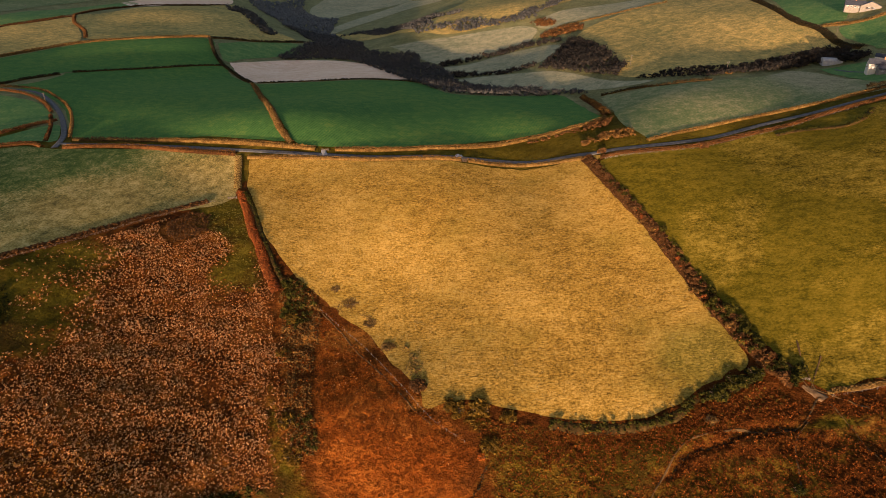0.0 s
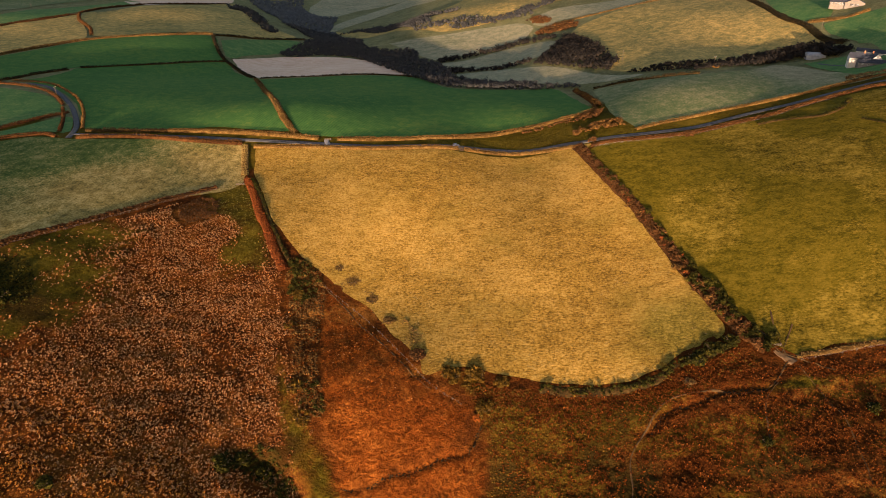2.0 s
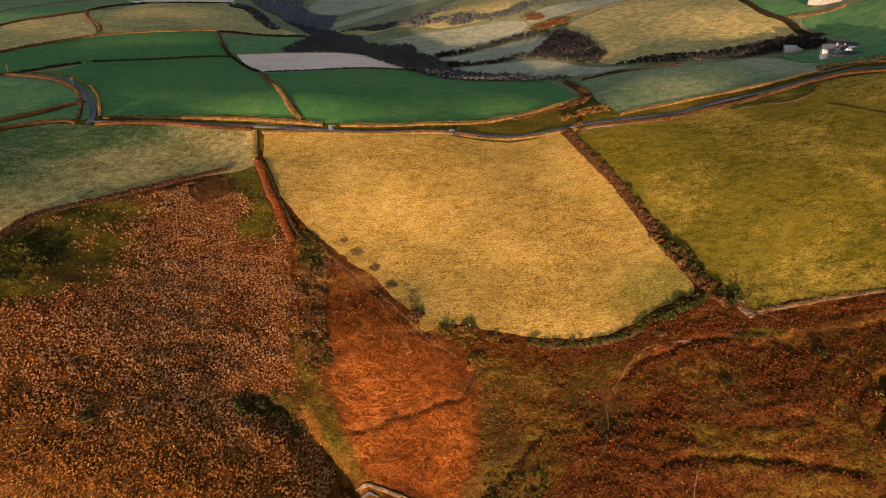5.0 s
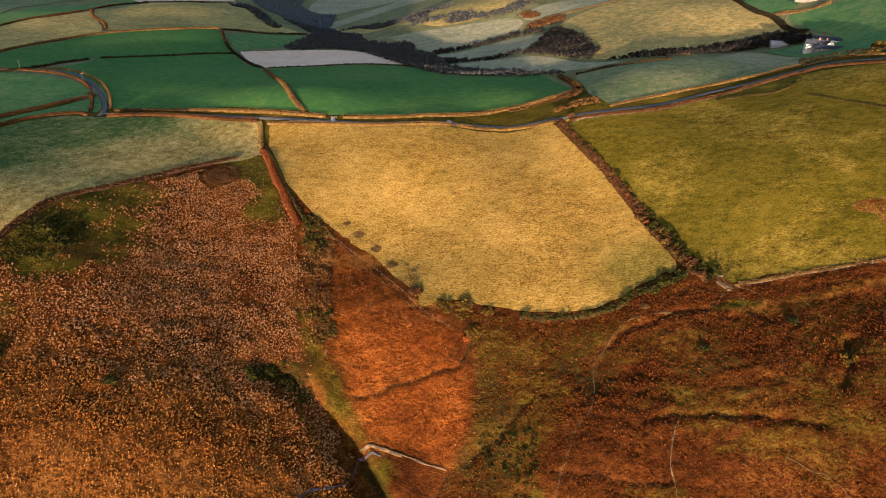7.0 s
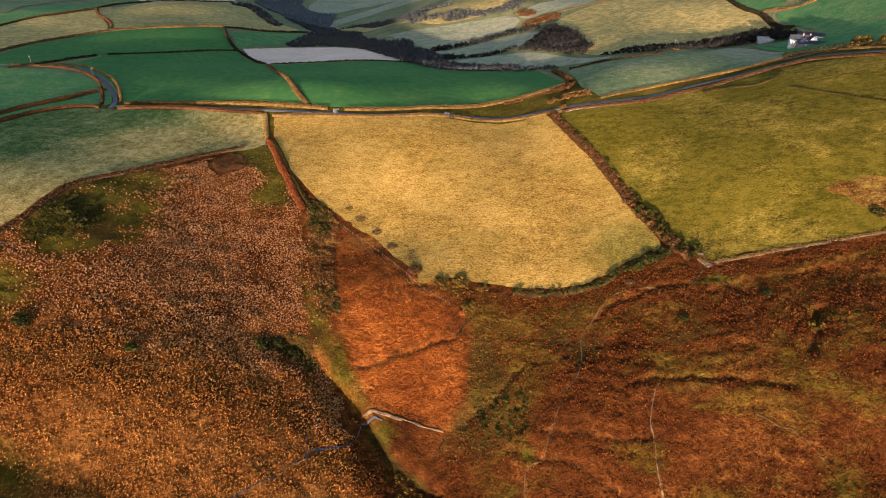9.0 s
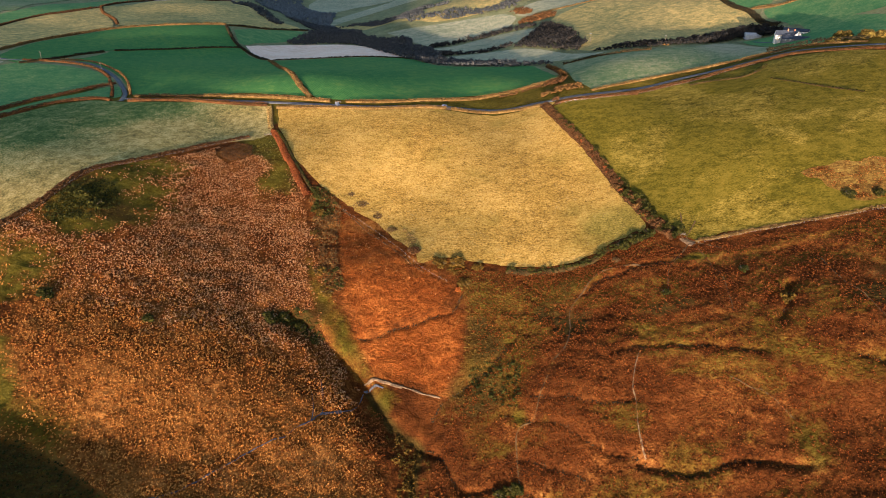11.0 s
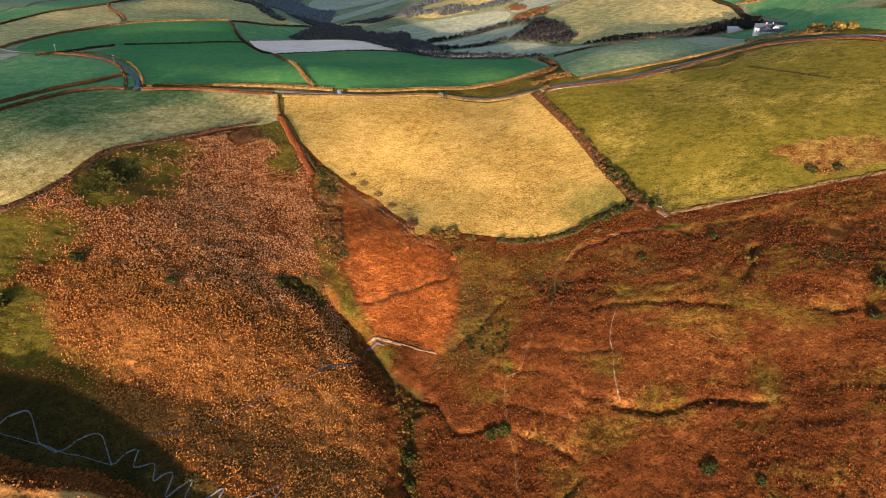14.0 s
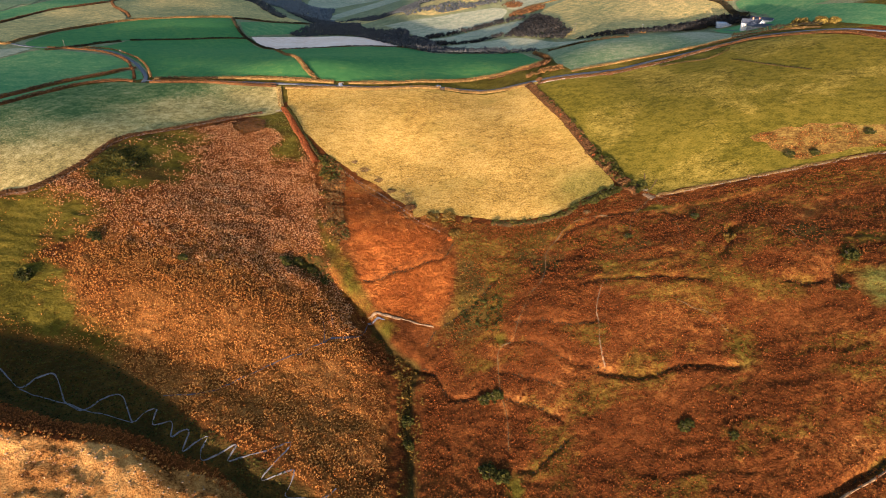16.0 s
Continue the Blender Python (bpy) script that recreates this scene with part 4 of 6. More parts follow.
# ---- hedgebanks ----
def hedge(path, high, wide, leaves, label, density=1.0, lumps=0.5, far=False, bank=0.6, name="hedgebank"):
    """A turf bank with growth on it: bank high * bank, growth up to high."""
    line, length = resample(path, 4.0 if far else 2.0)
    side = sideways(line)
    seed = int(abs(path[0][0]) * 7 + abs(path[0][1]) * 3 + len(path))
    r = np.random.default_rng(seed)
    base = empty(name, line[0, 0], line[0, 1], float(height(*line[0])))
    o = np.array(base.matrix_world.translation)
    prof = [(-0.62, -0.5), (-0.5, 0.25), (-0.34, 0.8), (0, 1.0), (0.34, 0.8), (0.5, 0.25), (0.62, -0.5)]
    rows = []
    for a, h in prof:
        w = wide * (0.85 + 0.3 * vnoise(line[:, 0] + a * 9, line[:, 1], 6))
        p = line + side * (w * a)[:, None]
        z = height(p[:, 0], p[:, 1]) + high * bank * h * (0.8 + 0.4 * vnoise(p[:, 0], p[:, 1], 5))
        rows.append(np.c_[p, z] - o)
    v = np.stack(rows, 1)
    n, k = v.shape[:2]
    i = np.arange(n * k).reshape(n, k)
    q = np.stack([i[:-1, :-1], i[1:, :-1], i[1:, 1:], i[:-1, 1:]], -1).reshape(-1, 4)
    part("bank", mesh_from("bank", v.reshape(-1, 3), q, {M_HEDGE_GOLD: M_BANK_GOLD, M_TUSSOCK: M_BANK_GOLD, M_HEDGE_RUST: M_BANK_RUST, M_HEDGE_RED: M_BANK_RED, M_GORSE: M_BANK_RUST}.get(leaves, M_BANK), smooth=True), base)
    count = max(6, int(length * wide * density * (0.7 if far else 0.9) / lumps))
    t = r.random(count) * (len(line) - 1)
    at = np.stack([np.interp(t, np.arange(len(line)), line[:, c]) for c in (0, 1)], 1)
    sd = np.stack([np.interp(t, np.arange(len(line)), side[:, c]) for c in (0, 1)], 1)
    off = (r.random(count) - 0.5) * wide * 0.95
    p = at + sd * off[:, None]
    gap = vnoise(p[:, 0], p[:, 1], 9)
    size = lumps * (0.5 + 0.65 * r.random(count)) * (0.65 + 0.7 * gap)
    lift = high * (bank * (1 - (2 * off / wide) ** 2 * 0.75)) + (high * (1 - bank) * 0.55) * (0.5 + r.random(count)) * (0.55 + 0.9 * gap)
    z = height(p[:, 0], p[:, 1]) + lift
    part("foliage", scattered("foliage", LEAVES_FAR, p[:, 0], p[:, 1], z, size, size * 0.8, leaves, seed, o), base)
    return tagged(base, label, "hedge", group="hedgebanks")


GOLD_L, RUST_L, DARK_L = "golden grass-topped hedgebank along the lane", "rust-brown overgrown hedgebank beside the lane", "dark thorn hedge between fields"
hedge([(-312, 267), (-305, 294), (-301, 315), (-294, 349), (-285, 378), (-263, 396), (-250, 391)], 2.2, 3.2, M_HEDGE_RUST, RUST_L)
hedge([(-236, 389), (-215, 393), (-185, 390), (-159, 386), (-127, 383)], 3.0, 3.0, M_HEDGE_RUST, RUST_L)
hedge([(-119, 379.5), (-77, 378), (-29, 376), (4, 375), (11, 375)], 2.3, 2.6, M_HEDGE_GOLD, "low golden grass bank above the dry field")
hedge([(15, 375), (47, 373.5), (66, 368.5), (81, 361.5)], 2.1, 2.6, M_HEDGE_GOLD, "low golden grass bank above the dry field")
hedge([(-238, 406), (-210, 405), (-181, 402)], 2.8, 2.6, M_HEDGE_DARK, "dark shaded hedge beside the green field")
hedge([(-181, 402), (-153, 399), (-127, 396), (-101, 392), (-79, 388.5)], 2.8, 2.6, M_HEDGE_GOLD, GOLD_L)
hedge([(-67, 388.5), (-47, 389.5), (-1, 391), (27, 399), (54, 408), (79, 410), (94, 412), (106, 417)], 2.6, 3.0, M_HEDGE_GOLD, "tall golden hedgebank under the dark green field")
hedge([(-180, 621), (-156, 552), (-131, 480), (-111, 425), (-100, 403), (-95, 396)], 1.8, 4.2, M_HEDGE_GOLD, "broad golden hedgebank between two green fields", 0.9, 0.9)
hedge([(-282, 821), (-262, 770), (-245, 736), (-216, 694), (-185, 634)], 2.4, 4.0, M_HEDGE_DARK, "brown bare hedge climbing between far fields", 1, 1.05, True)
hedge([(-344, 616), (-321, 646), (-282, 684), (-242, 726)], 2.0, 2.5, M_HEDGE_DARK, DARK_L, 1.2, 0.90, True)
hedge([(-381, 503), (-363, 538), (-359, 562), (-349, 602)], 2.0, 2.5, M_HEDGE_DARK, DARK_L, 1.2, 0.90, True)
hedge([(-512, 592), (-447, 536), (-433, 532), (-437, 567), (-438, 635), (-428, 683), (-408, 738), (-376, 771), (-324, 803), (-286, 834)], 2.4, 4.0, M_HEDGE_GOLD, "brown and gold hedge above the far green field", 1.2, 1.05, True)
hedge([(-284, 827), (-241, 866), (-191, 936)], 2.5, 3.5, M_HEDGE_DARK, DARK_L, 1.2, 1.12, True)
hedge([(-508, 950), (-475, 885), (-439, 835), (-411, 781)], 2.6, 4.0, M_HEDGE_RUST, "brown hedge stepping down the hillside", 1.2, 1.12, True)
hedge([(-525, 600), (-541, 695), (-551, 777), (-545, 841), (-524, 886), (-505, 940)], 2.4, 4.0, M_HEDGE_RUST, "brown hedge along the hilltop field", 1.2, 1.12, True)
hedge([(-509, 957), (-520, 1090), (-525, 1209), (-496, 1290), (-458, 1464)], 2.4, 4.0, M_HEDGE_RUST, "brown hedge along the far ridge", 1.0, 1.35, True)
hedge([(-387, 519), (-352, 519), (-325, 511), (-303, 492), (-284, 467)], 1.8, 2.6, M_HEDGE_RUST, "golden hedgebank inside the lane bend")
hedge([(-359, 532), (-328, 531), (-303, 510), (-281, 484), (-262, 452), (-243, 411)], 1.7, 2.4, M_HEDGE_GOLD, "pale hedgebank outside the lane bend")
hedge([(-325, 289), (-317, 315), (-312, 344), (-306, 374), (-296, 402), (-284, 430), (-272, 450)], 2.2, 3.4, M_HEDGE_RUST, "rust hedge between two small paddocks")
hedge([(-281, 460), (-267, 433), (-254, 402)], 1.8, 2.6, M_HEDGE_RUST, "brown hedgebank along the winding lane")
hedge([(-179, 632), (-121, 629), (-73, 637), (-24, 626)], 1.4, 1.8, M_HEDGE_DARK, "thin dark hedge below the stubble field", 1.2, 1.0, True)
hedge([(110, 515), (110, 474), (108, 422)], 2.6, 4.5, M_GORSE, "orange gorse hedge at the green field corner", 1.2, 0.98, True)
hedge([(118, 364), (137, 371), (174, 382), (210, 389), (246, 398), (272, 404), (290, 404), (312, 382)], 1.8, 2.2, M_HEDGE_GOLD, "golden hedgebank along the upper side of the lane")
hedge([(90, 356), (117, 351), (146, 354), (167, 360), (200, 366), (218, 372), (246, 379), (272, 382), (299, 364), (326, 347), (340, 321), (375, 292)], 1.7, 3.0, M_HEDGE_RUST, "rust-brown hedgebank between lane and pasture")
hedge([(122, 502), (140, 496), (161, 476), (193, 473)], 2.0, 2.5, M_HEDGE_DARK, DARK_L, 1.2, 0.90, True)
hedge([(336, 607), (350, 594), (360, 587), (376, 585)], 2.0, 5.0, M_HEDGE_GOLD, "golden bank below the bungalow", 1.0, 1.0, True)
hedge([(342, 772), (327, 648), (331, 601), (327, 555), (333, 534)], 2.5, 6.0, M_HEDGE_DARK, "wide brown hedge running down to the farm", 1.0, 1.12, True)
hedge([(137, 822), (186, 821), (214, 827), (275, 854)], 1.6, 2.5, M_HEDGE_GOLD, "thin golden hedge across the hillside", 1.0, 0.90, True)
HEDGE_FIELD = [(83, 362), (90, 326), (100, 290), (108, 255), (115, 223), (122, 199), (128, 186)]
def overgrow(base, path, wide, high, count, size, mat, seed, reach=(0.0, 1.0), lean=0.0, name="foliage"):
    """Bushes of uneven size on a hedgebank, each a heap of leafy clumps, thicker towards the path's end."""
    line, _ = resample(path, 2.0)
    side, r = sideways(line), np.random.default_rng(seed)
    o = np.array(base.matrix_world.translation)
    t = (reach[0] + (reach[1] - reach[0]) * r.random(count)) * (len(line) - 1)
    at = np.stack([np.interp(t, np.arange(len(line)), line[:, c]) for c in (0, 1)], 1)
    sd = np.stack([np.interp(t, np.arange(len(line)), side[:, c]) for c in (0, 1)], 1)
    grow = 0.7 + 0.6 * t / len(line)
    p = at + sd * (((r.random(count) - 0.5) * wide + lean) * grow)[:, None]
    big = size * grow * (0.5 + 0.8 * r.random(count) ** 1.5)
    heap = 5
    px, py = np.repeat(p[:, 0], heap), np.repeat(p[:, 1], heap)
    b = np.repeat(big, heap)
    px, py = px + r.normal(size=len(b)) * b * 0.45, py + r.normal(size=len(b)) * b * 0.45
    pz = height(px, py) + np.repeat(high * grow * (0.35 + 0.4 * r.random(count)), heap) + r.normal(size=len(b)) * b * 0.3
    s = b * (0.4 + 0.35 * r.random(len(b)))
    part(name, scattered(name, LEAVES, px, py, pz, s, s * 0.9, mat, seed, o), base)


thick = hedge(HEDGE_FIELD, 1.7, 6.4, M_HEDGE_RUST, "thick brown and dark green thorn hedge beside the golden field", 0.7, 0.55)
overgrow(thick, HEDGE_FIELD, 5.4, 1.9, 90, 1.4, M_HEDGE_RUST, 301)
overgrow(thick, HEDGE_FIELD, 4.0, 2.0, 60, 1.5, M_SCRUB, 302, (0.0, 1.0), 1.2, "thorn_growth")
overgrow(thick, HEDGE_FIELD, 6.0, 2.0, 26, 1.8, M_SCRUB, 303, (0.7, 1.0), 1.0, "thorn_growth")
overgrow(thick, HEDGE_FIELD, 5.0, 1.9, 16, 1.2, M_HEDGE_RED, 304, (0.35, 1.0), 0.0, "red_bramble")
overgrow(thick, HEDGE_FIELD, 5.5, 1.8, 26, 1.4, M_GORSE, 305, (0.0, 1.0), -0.6, "brown_bramble")
hedge([(-125, 381), (-121, 363), (-116, 343)], 1.7, 4.2, M_TUSSOCK, "pale straw-coloured hedgebank at the field corner", 1.0, 0.36)
hedge([(-114, 340), (-105, 320), (-97, 300), (-89, 284), (-84, 272), (-77, 259)], 1.5, 4.5, M_HEDGE_RED, "bright rust-red bracken hedgebank beside the gold field", 1.2, 0.5)
hedge([(-111, 340), (-102, 321), (-93, 300), (-86, 286), (-79, 272), (-70, 259)], 1.6, 2.0, M_SCRUB, "dark thorn growth along the gold field edge", 0.6, 1.0, bank=0.4)
hedge([(-270, 110), (-251, 132), (-232, 159), (-219, 170), (-206, 199), (-199, 238), (-180, 267), (-151, 303), (-128, 327)], 1.2, 4.6, M_HEDGE_RUST, "low brown bank below the rough pasture", 0.7, 0.6)
hedge([(136, 181), (162, 182), (190, 180), (221, 178), (242, 177), (262, 176), (301, 173), (380, 160)], 0.9, 2.4, M_HEDGE_GOLD, "low straw grass bank between pasture and heath", 0.5, 0.6)
hedge([(40, 186), (61, 181), (81, 180), (95, 186), (114, 191)], 2.2, 3.6, M_SCRUB, "dark scrub along the foot of the golden field", 0.8, 1.0, bank=0.2)
hedge([(235, 336), (244, 320), (253, 306), (260, 297), (270, 286)], 0.8, 2.2, M_SCRUB, "low dark bank across the upper pasture", 0.7, 0.6)
hedge([(187, 356), (201, 356), (221, 351), (235, 357), (245, 368)], 1.4, 3.0, M_SCRUB, "broken grassy bank across the pasture", 0.6, 0.8)

# low dark strip built up taller, added height casts shade on the farm
hedge([(262, 404), (280, 408), (296, 402), (310, 388), (320, 374)], 5.0, 3.5, M_HEDGE_DARK, "dark hedge beside the lane, made tall to shade the farm", 1.3, 1.0, bank=0.3)

# ---- woods and scrub that nobody could count ----
WOOD_VALLEY = [(-454, 1626), (-372, 1446), (-272, 1160), (-234, 1108), (-176, 941), (-205, 812), (-156, 826), (-108, 778), (-76, 719), (-48, 663), (-20, 610), (3, 562), (31, 541), (67, 533), (100, 533), (117, 522), (110, 540), (85, 557), (57, 573), (39, 592), (16, 616), (9, 660), (-5, 717), (-25, 743), (-30, 784), (-64, 804), (-91, 835), (-111, 918), (-174, 1138), (-197, 1193), (-207, 1292), (-220, 1454), (-256, 1391), (-336, 1649), (-363, 1831)]
WOOD_FORK = [(-180, 1174), (-146, 1219), (-60, 1010), (-32, 890), (-10, 890), (69, 866), (120, 882), (121, 896), (70, 892), (-11, 924), (-38, 1108), (-84, 1203), (-149, 1244)]
WOOD_COMBE = [(116, 687), (141, 749), (153, 685), (158, 633), (158, 580), (146, 557), (112, 607), (90, 641)]
WOOD_FARM = [(151, 539), (178, 527), (226, 515), (265, 545), (304, 551), (322, 536), (325, 511), (312, 508), (290, 526), (229, 495), (194, 486), (171, 505)]


def wood(poly, spacing, size, mat, label, seed, lift=0.75, name="woodland", near=None, kit=None, grow=None):
    x, y = strewn(poly, spacing, seed)
    if near:
        x, y = x[(y >= near[0]) & (y < near[1])], y[(y >= near[0]) & (y < near[1])]
    r = np.random.default_rng(seed)
    s = size * (0.55 + 0.9 * r.random(len(x))) * (0.7 + 0.6 * vnoise(x, y, 25))
    if grow:
        s = s * np.interp(x, *grow)
    z = height(x, y) + s * lift
    x2, y2, s2 = x + r.normal(size=len(x)) * s * 0.6, y + r.normal(size=len(x)) * s * 0.6, s * (0.4 + 0.3 * r.random(len(x)))
    z2 = height(x2, y2) + s * (lift + 0.35 * r.random(len(x)))
    me = scattered(name, kit or LEAVES_FAR, np.r_[x, x2], np.r_[y, y2], np.r_[z, z2], np.r_[s, s2], np.r_[s, s2], mat, seed)
    return tagged(new(name, me), label, "wood", kind="stuff")


wood(WOOD_VALLEY, 3.6, 2.1, M_WOOD_MID_HAZE, "dark leafless wood filling the valley bottom", 1, near=(0, 900))
wood(WOOD_VALLEY, 4.6, 2.7, M_WOOD_MID_HAZE, "dark wood along the valley floor", 15, near=(900, 1150), kit=LEAVES_DISTANT)
wood(WOOD_VALLEY, 6.4, 3.6, M_WOOD_HAZE, "distant dark wood along the winding valley", 14, near=(1150, 2000), kit=LEAVES_DISTANT)
wood(WOOD_FORK, 4.6, 2.2, M_WOOD_MID_HAZE, "dark trees along the foot of the sunlit hill", 16, kit=LEAVES_DISTANT, name="scrub_belt")
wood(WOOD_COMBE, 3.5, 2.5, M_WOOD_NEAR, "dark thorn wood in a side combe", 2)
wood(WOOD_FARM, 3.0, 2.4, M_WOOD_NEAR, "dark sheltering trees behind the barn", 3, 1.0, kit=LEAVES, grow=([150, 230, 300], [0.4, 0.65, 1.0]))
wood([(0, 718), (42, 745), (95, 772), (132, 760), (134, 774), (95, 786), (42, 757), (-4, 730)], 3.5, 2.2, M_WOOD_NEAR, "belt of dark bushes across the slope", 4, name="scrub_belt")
wood([(20, 860), (60, 868), (106, 881), (154, 940), (175, 1000), (162, 1005), (140, 950), (98, 895), (50, 880), (10, 876)], 4.0, 2.4, M_WOOD_MID_HAZE, "line of dark trees below the sunlit hill", 5, name="scrub_belt")
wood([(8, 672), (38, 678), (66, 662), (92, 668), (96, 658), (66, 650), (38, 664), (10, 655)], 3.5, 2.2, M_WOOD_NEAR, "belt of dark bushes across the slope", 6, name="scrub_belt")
wood([(-90, 1100), (-20, 1010), (20, 975), (26, 990), (-10, 1030), (-80, 1120)], 5, 3.0, M_WOOD_MID_HAZE, "band of dark trees at the hill foot", 7, name="scrub_belt")
wood([(-230, 940), (-280, 1075), (-345, 1230), (-430, 1450), (-455, 1450), (-370, 1230), (-300, 1070), (-245, 940)], 7, 3.5, M_WOOD_MID_HAZE, "dark hedge trees above the valley wood", 8, name="scrub_belt")
wood([(110, 860), (118, 842), (135, 836), (140, 850), (122, 868)], 3.0, 2.0, M_HEDGE_RUST, "patch of brown and orange gorse on the hillside", 9, name="gorse_patch")
wood([(112, 800), (135, 822), (165, 800), (160, 780), (130, 785)], 3.0, 2.0, M_HEDGE_RUST, "patch of brown and orange gorse on the hillside", 10, name="gorse_patch")
wood([(86, 384), (94, 380), (104, 386), (112, 384), (114, 370), (104, 372), (90, 376)], 2.0, 1.2, M_GORSE, "orange gorse and bramble beside the lane", 11, name="gorse_patch")
wood([(49, 399), (76, 402), (100, 396), (108, 402), (108, 412), (80, 406), (55, 403)], 2.2, 1.1, M_HEDGE_RUST, "rust bramble strip below the green field", 12, name="gorse_patch")
GORSE_PATCH = [(201, 215), (208, 217), (214, 215), (222, 217), (230, 214), (238, 215.5), (246, 211), (254, 211), (262, 205), (272, 202), (292, 197), (292, 180), (272, 179), (260, 181), (250, 185.5), (242, 183.5), (234, 184.5), (224, 184), (216, 187), (215, 193), (209, 200), (208, 207), (203, 210)]


# ---- bracken, heather and tussocks ----
def growth(name, poly, spacing, templates, size, tall, mat, label, seed, keep=None, category="bracken"):
    x, y = strewn(poly, spacing, seed)
    if keep is not None:
        ok = keep(x, y, np.random.default_rng(seed + 99).random(len(x)))
        x, y = x[ok], y[ok]
    r = np.random.default_rng(seed + 5)
    s = size * (0.6 + 0.8 * r.random(len(x))) * (0.75 + 0.5 * vnoise(x, y, 6))
    h = tall / size * s * (0.7 + 0.6 * r.random(len(x)))
    z = height(x, y) + heath_lumps(x, y) * (0.0 if category == "grass" else 1.0) - 0.05
    me = scattered(name, templates, x, y, z, s, h, mat, seed)
    return tagged(new(name, me), label, category, kind="stuff")


def grassy(x, y):
    return np.maximum(np.maximum(np.maximum(blobs(GRASSY, x, y), olive_slope(x, y) * 0.9), zone(CORNER, x, y, 8.0) * 0.95), np.maximum(zone(STRIP, x, y, 6.0), zone(OLD_BANK, x, y, 6.0)))


def heath_grass(x, y):
    return np.maximum(np.maximum(grassy(x, y), green_walk(x, y)), np.maximum(zone(LAWN, x, y, 4.0) * 2, path_verge(x, y) * 0.8))


def lower_slope(x, y):
    """1 on the sunny lower half of the bracken slope, 0 on its upper half."""
    return np.clip((150 - y - 0.12 * x + (fbm(x, y, 22) - 0.5) * 60) / 45, 0, 1)


MOUND = [(-143, 298), (-135, 315), (-120, 316), (-116, 296), (-130, 280), (-139, 287)]
GORSE_WEST = [(-202, 212), (-196, 232), (-182, 234), (-170, 215), (-178, 196), (-192, 186), (-201, 192)]


def bracken_room(x, y, u):
    wet, _ = along(STREAM, x, y)
    east_edge = x < np.interp(y, [20, 90, 120, 150, 250, 300], [-17, -22, -33, -48, -76, -90]) + (fbm(x, y, 9) - 0.5) * 22
    return east_edge & (wet > 0.28) & ~inside(HOLLOW_SHADE, x, y) & ~inside(GORSE_WEST, x, y) & ~inside(MOUND, x, y) & (u > grassy(x, y) * 1.15) & (blobs(SCRUBBY, x, y) < 0.6)


growth("bracken", SLOPE_LEFT, 0.84, FRONDS_FEW, 0.66, 0.7, M_FROND_PALE, "pale-tipped dead bracken covering the upper hillside", 21,
       lambda x, y, u: (u < 0.95 * np.clip(-0.05 + 2.2 * fbm(x, y, 17), 0.15, 1) * (1 - lower_slope(x, y))) & bracken_room(x, y, np.random.default_rng(4).random(len(x))))
growth("bracken", SLOPE_LEFT, 0.84, FRONDS_FEW, 0.6, 0.7, M_FROND_GOLD, "golden dead bracken covering the lower hillside", 20,
       lambda x, y, u: (u < 0.92 * np.clip(-0.05 + 2.0 * fbm(x, y, 17), 0.15, 1) * lower_slope(x, y)) & bracken_room(x, y, np.random.default_rng(3).random(len(x))))
growth("bracken", SLOPE_LEFT, 2.1, FRONDS, 0.9, 0.7, M_FROND_RUST, "rust-brown dead bracken between paler fronds", 22,
       lambda x, y, u: bracken_room(x, y, u) & (u < 1 - 0.55 * lower_slope(x, y)))
growth("bracken", HEATH_RIGHT, 1.45, FRONDS_FEW, 1.0, 0.62, M_FROND_RUST, "rust-red dead bracken covering the heath", 23,
       lambda x, y, u: (u < np.clip(0.2 + 1.4 * fbm(x, y, 12), 0, 1)) & (heath_grass(x, y) < 0.3 + 0.7 * u) & (blobs(SCRUBBY, x, y) < 0.45 + 0.6 * u))
growth("bracken", HEATH_RIGHT, 1.35, FRONDS_FEW, 0.6, 0.5, M_FROND_RED, "brighter orange bracken patches on the heath", 24,
       lambda x, y, u: (u < np.clip(fbm(x, y, 20) * 2.6 - 0.95 + np.clip((y - 90) / 60, 0, 0.6), 0, 0.85)) & (heath_grass(x, y) < 0.3))
growth("tussock_grass", [(-240, 90), (-228, 150), (-205, 200), (-180, 255), (-150, 260), (-145, 215), (-150, 160), (-135, 90), (-200, 62)], 1.25, BLADES, 0.7, 0.45, M_TUSSOCK_DULL, "olive grass tufts among the bracken", 35, lambda x, y, u: u < grassy(x, y) * fbm(x, y, 7) * 1.3, "grass")
growth("heather", GORSE_WEST, 1.2, LEAVES_FAR, 0.85, 0.8, M_SCRUB, "dark gorse scrub below the pasture fence", 39,
       lambda x, y, u: u < np.clip(fbm(x, y, 10) * 3 - 0.85, 0, 1), "heather")
growth("heather", [(-140, 300), (-134, 312), (-122, 314), (-119, 296), (-131, 283), (-137, 290)], 0.9, LEAVES_FAR, 0.65, 0.7, M_HEDGE_RUST, "dark brown bramble mound in the field corner", 40, None, "heather")
growth("tussock_grass", HEATH_RIGHT, 1.6, BLADES, 0.7, 0.45, M_TUSSOCK_DULL, "olive grass tufts on the trodden heath", 41, lambda x, y, u: u < 0.15 * np.clip(heath_grass(x, y) * 1.6 - 0.5, 0, 1), "grass")


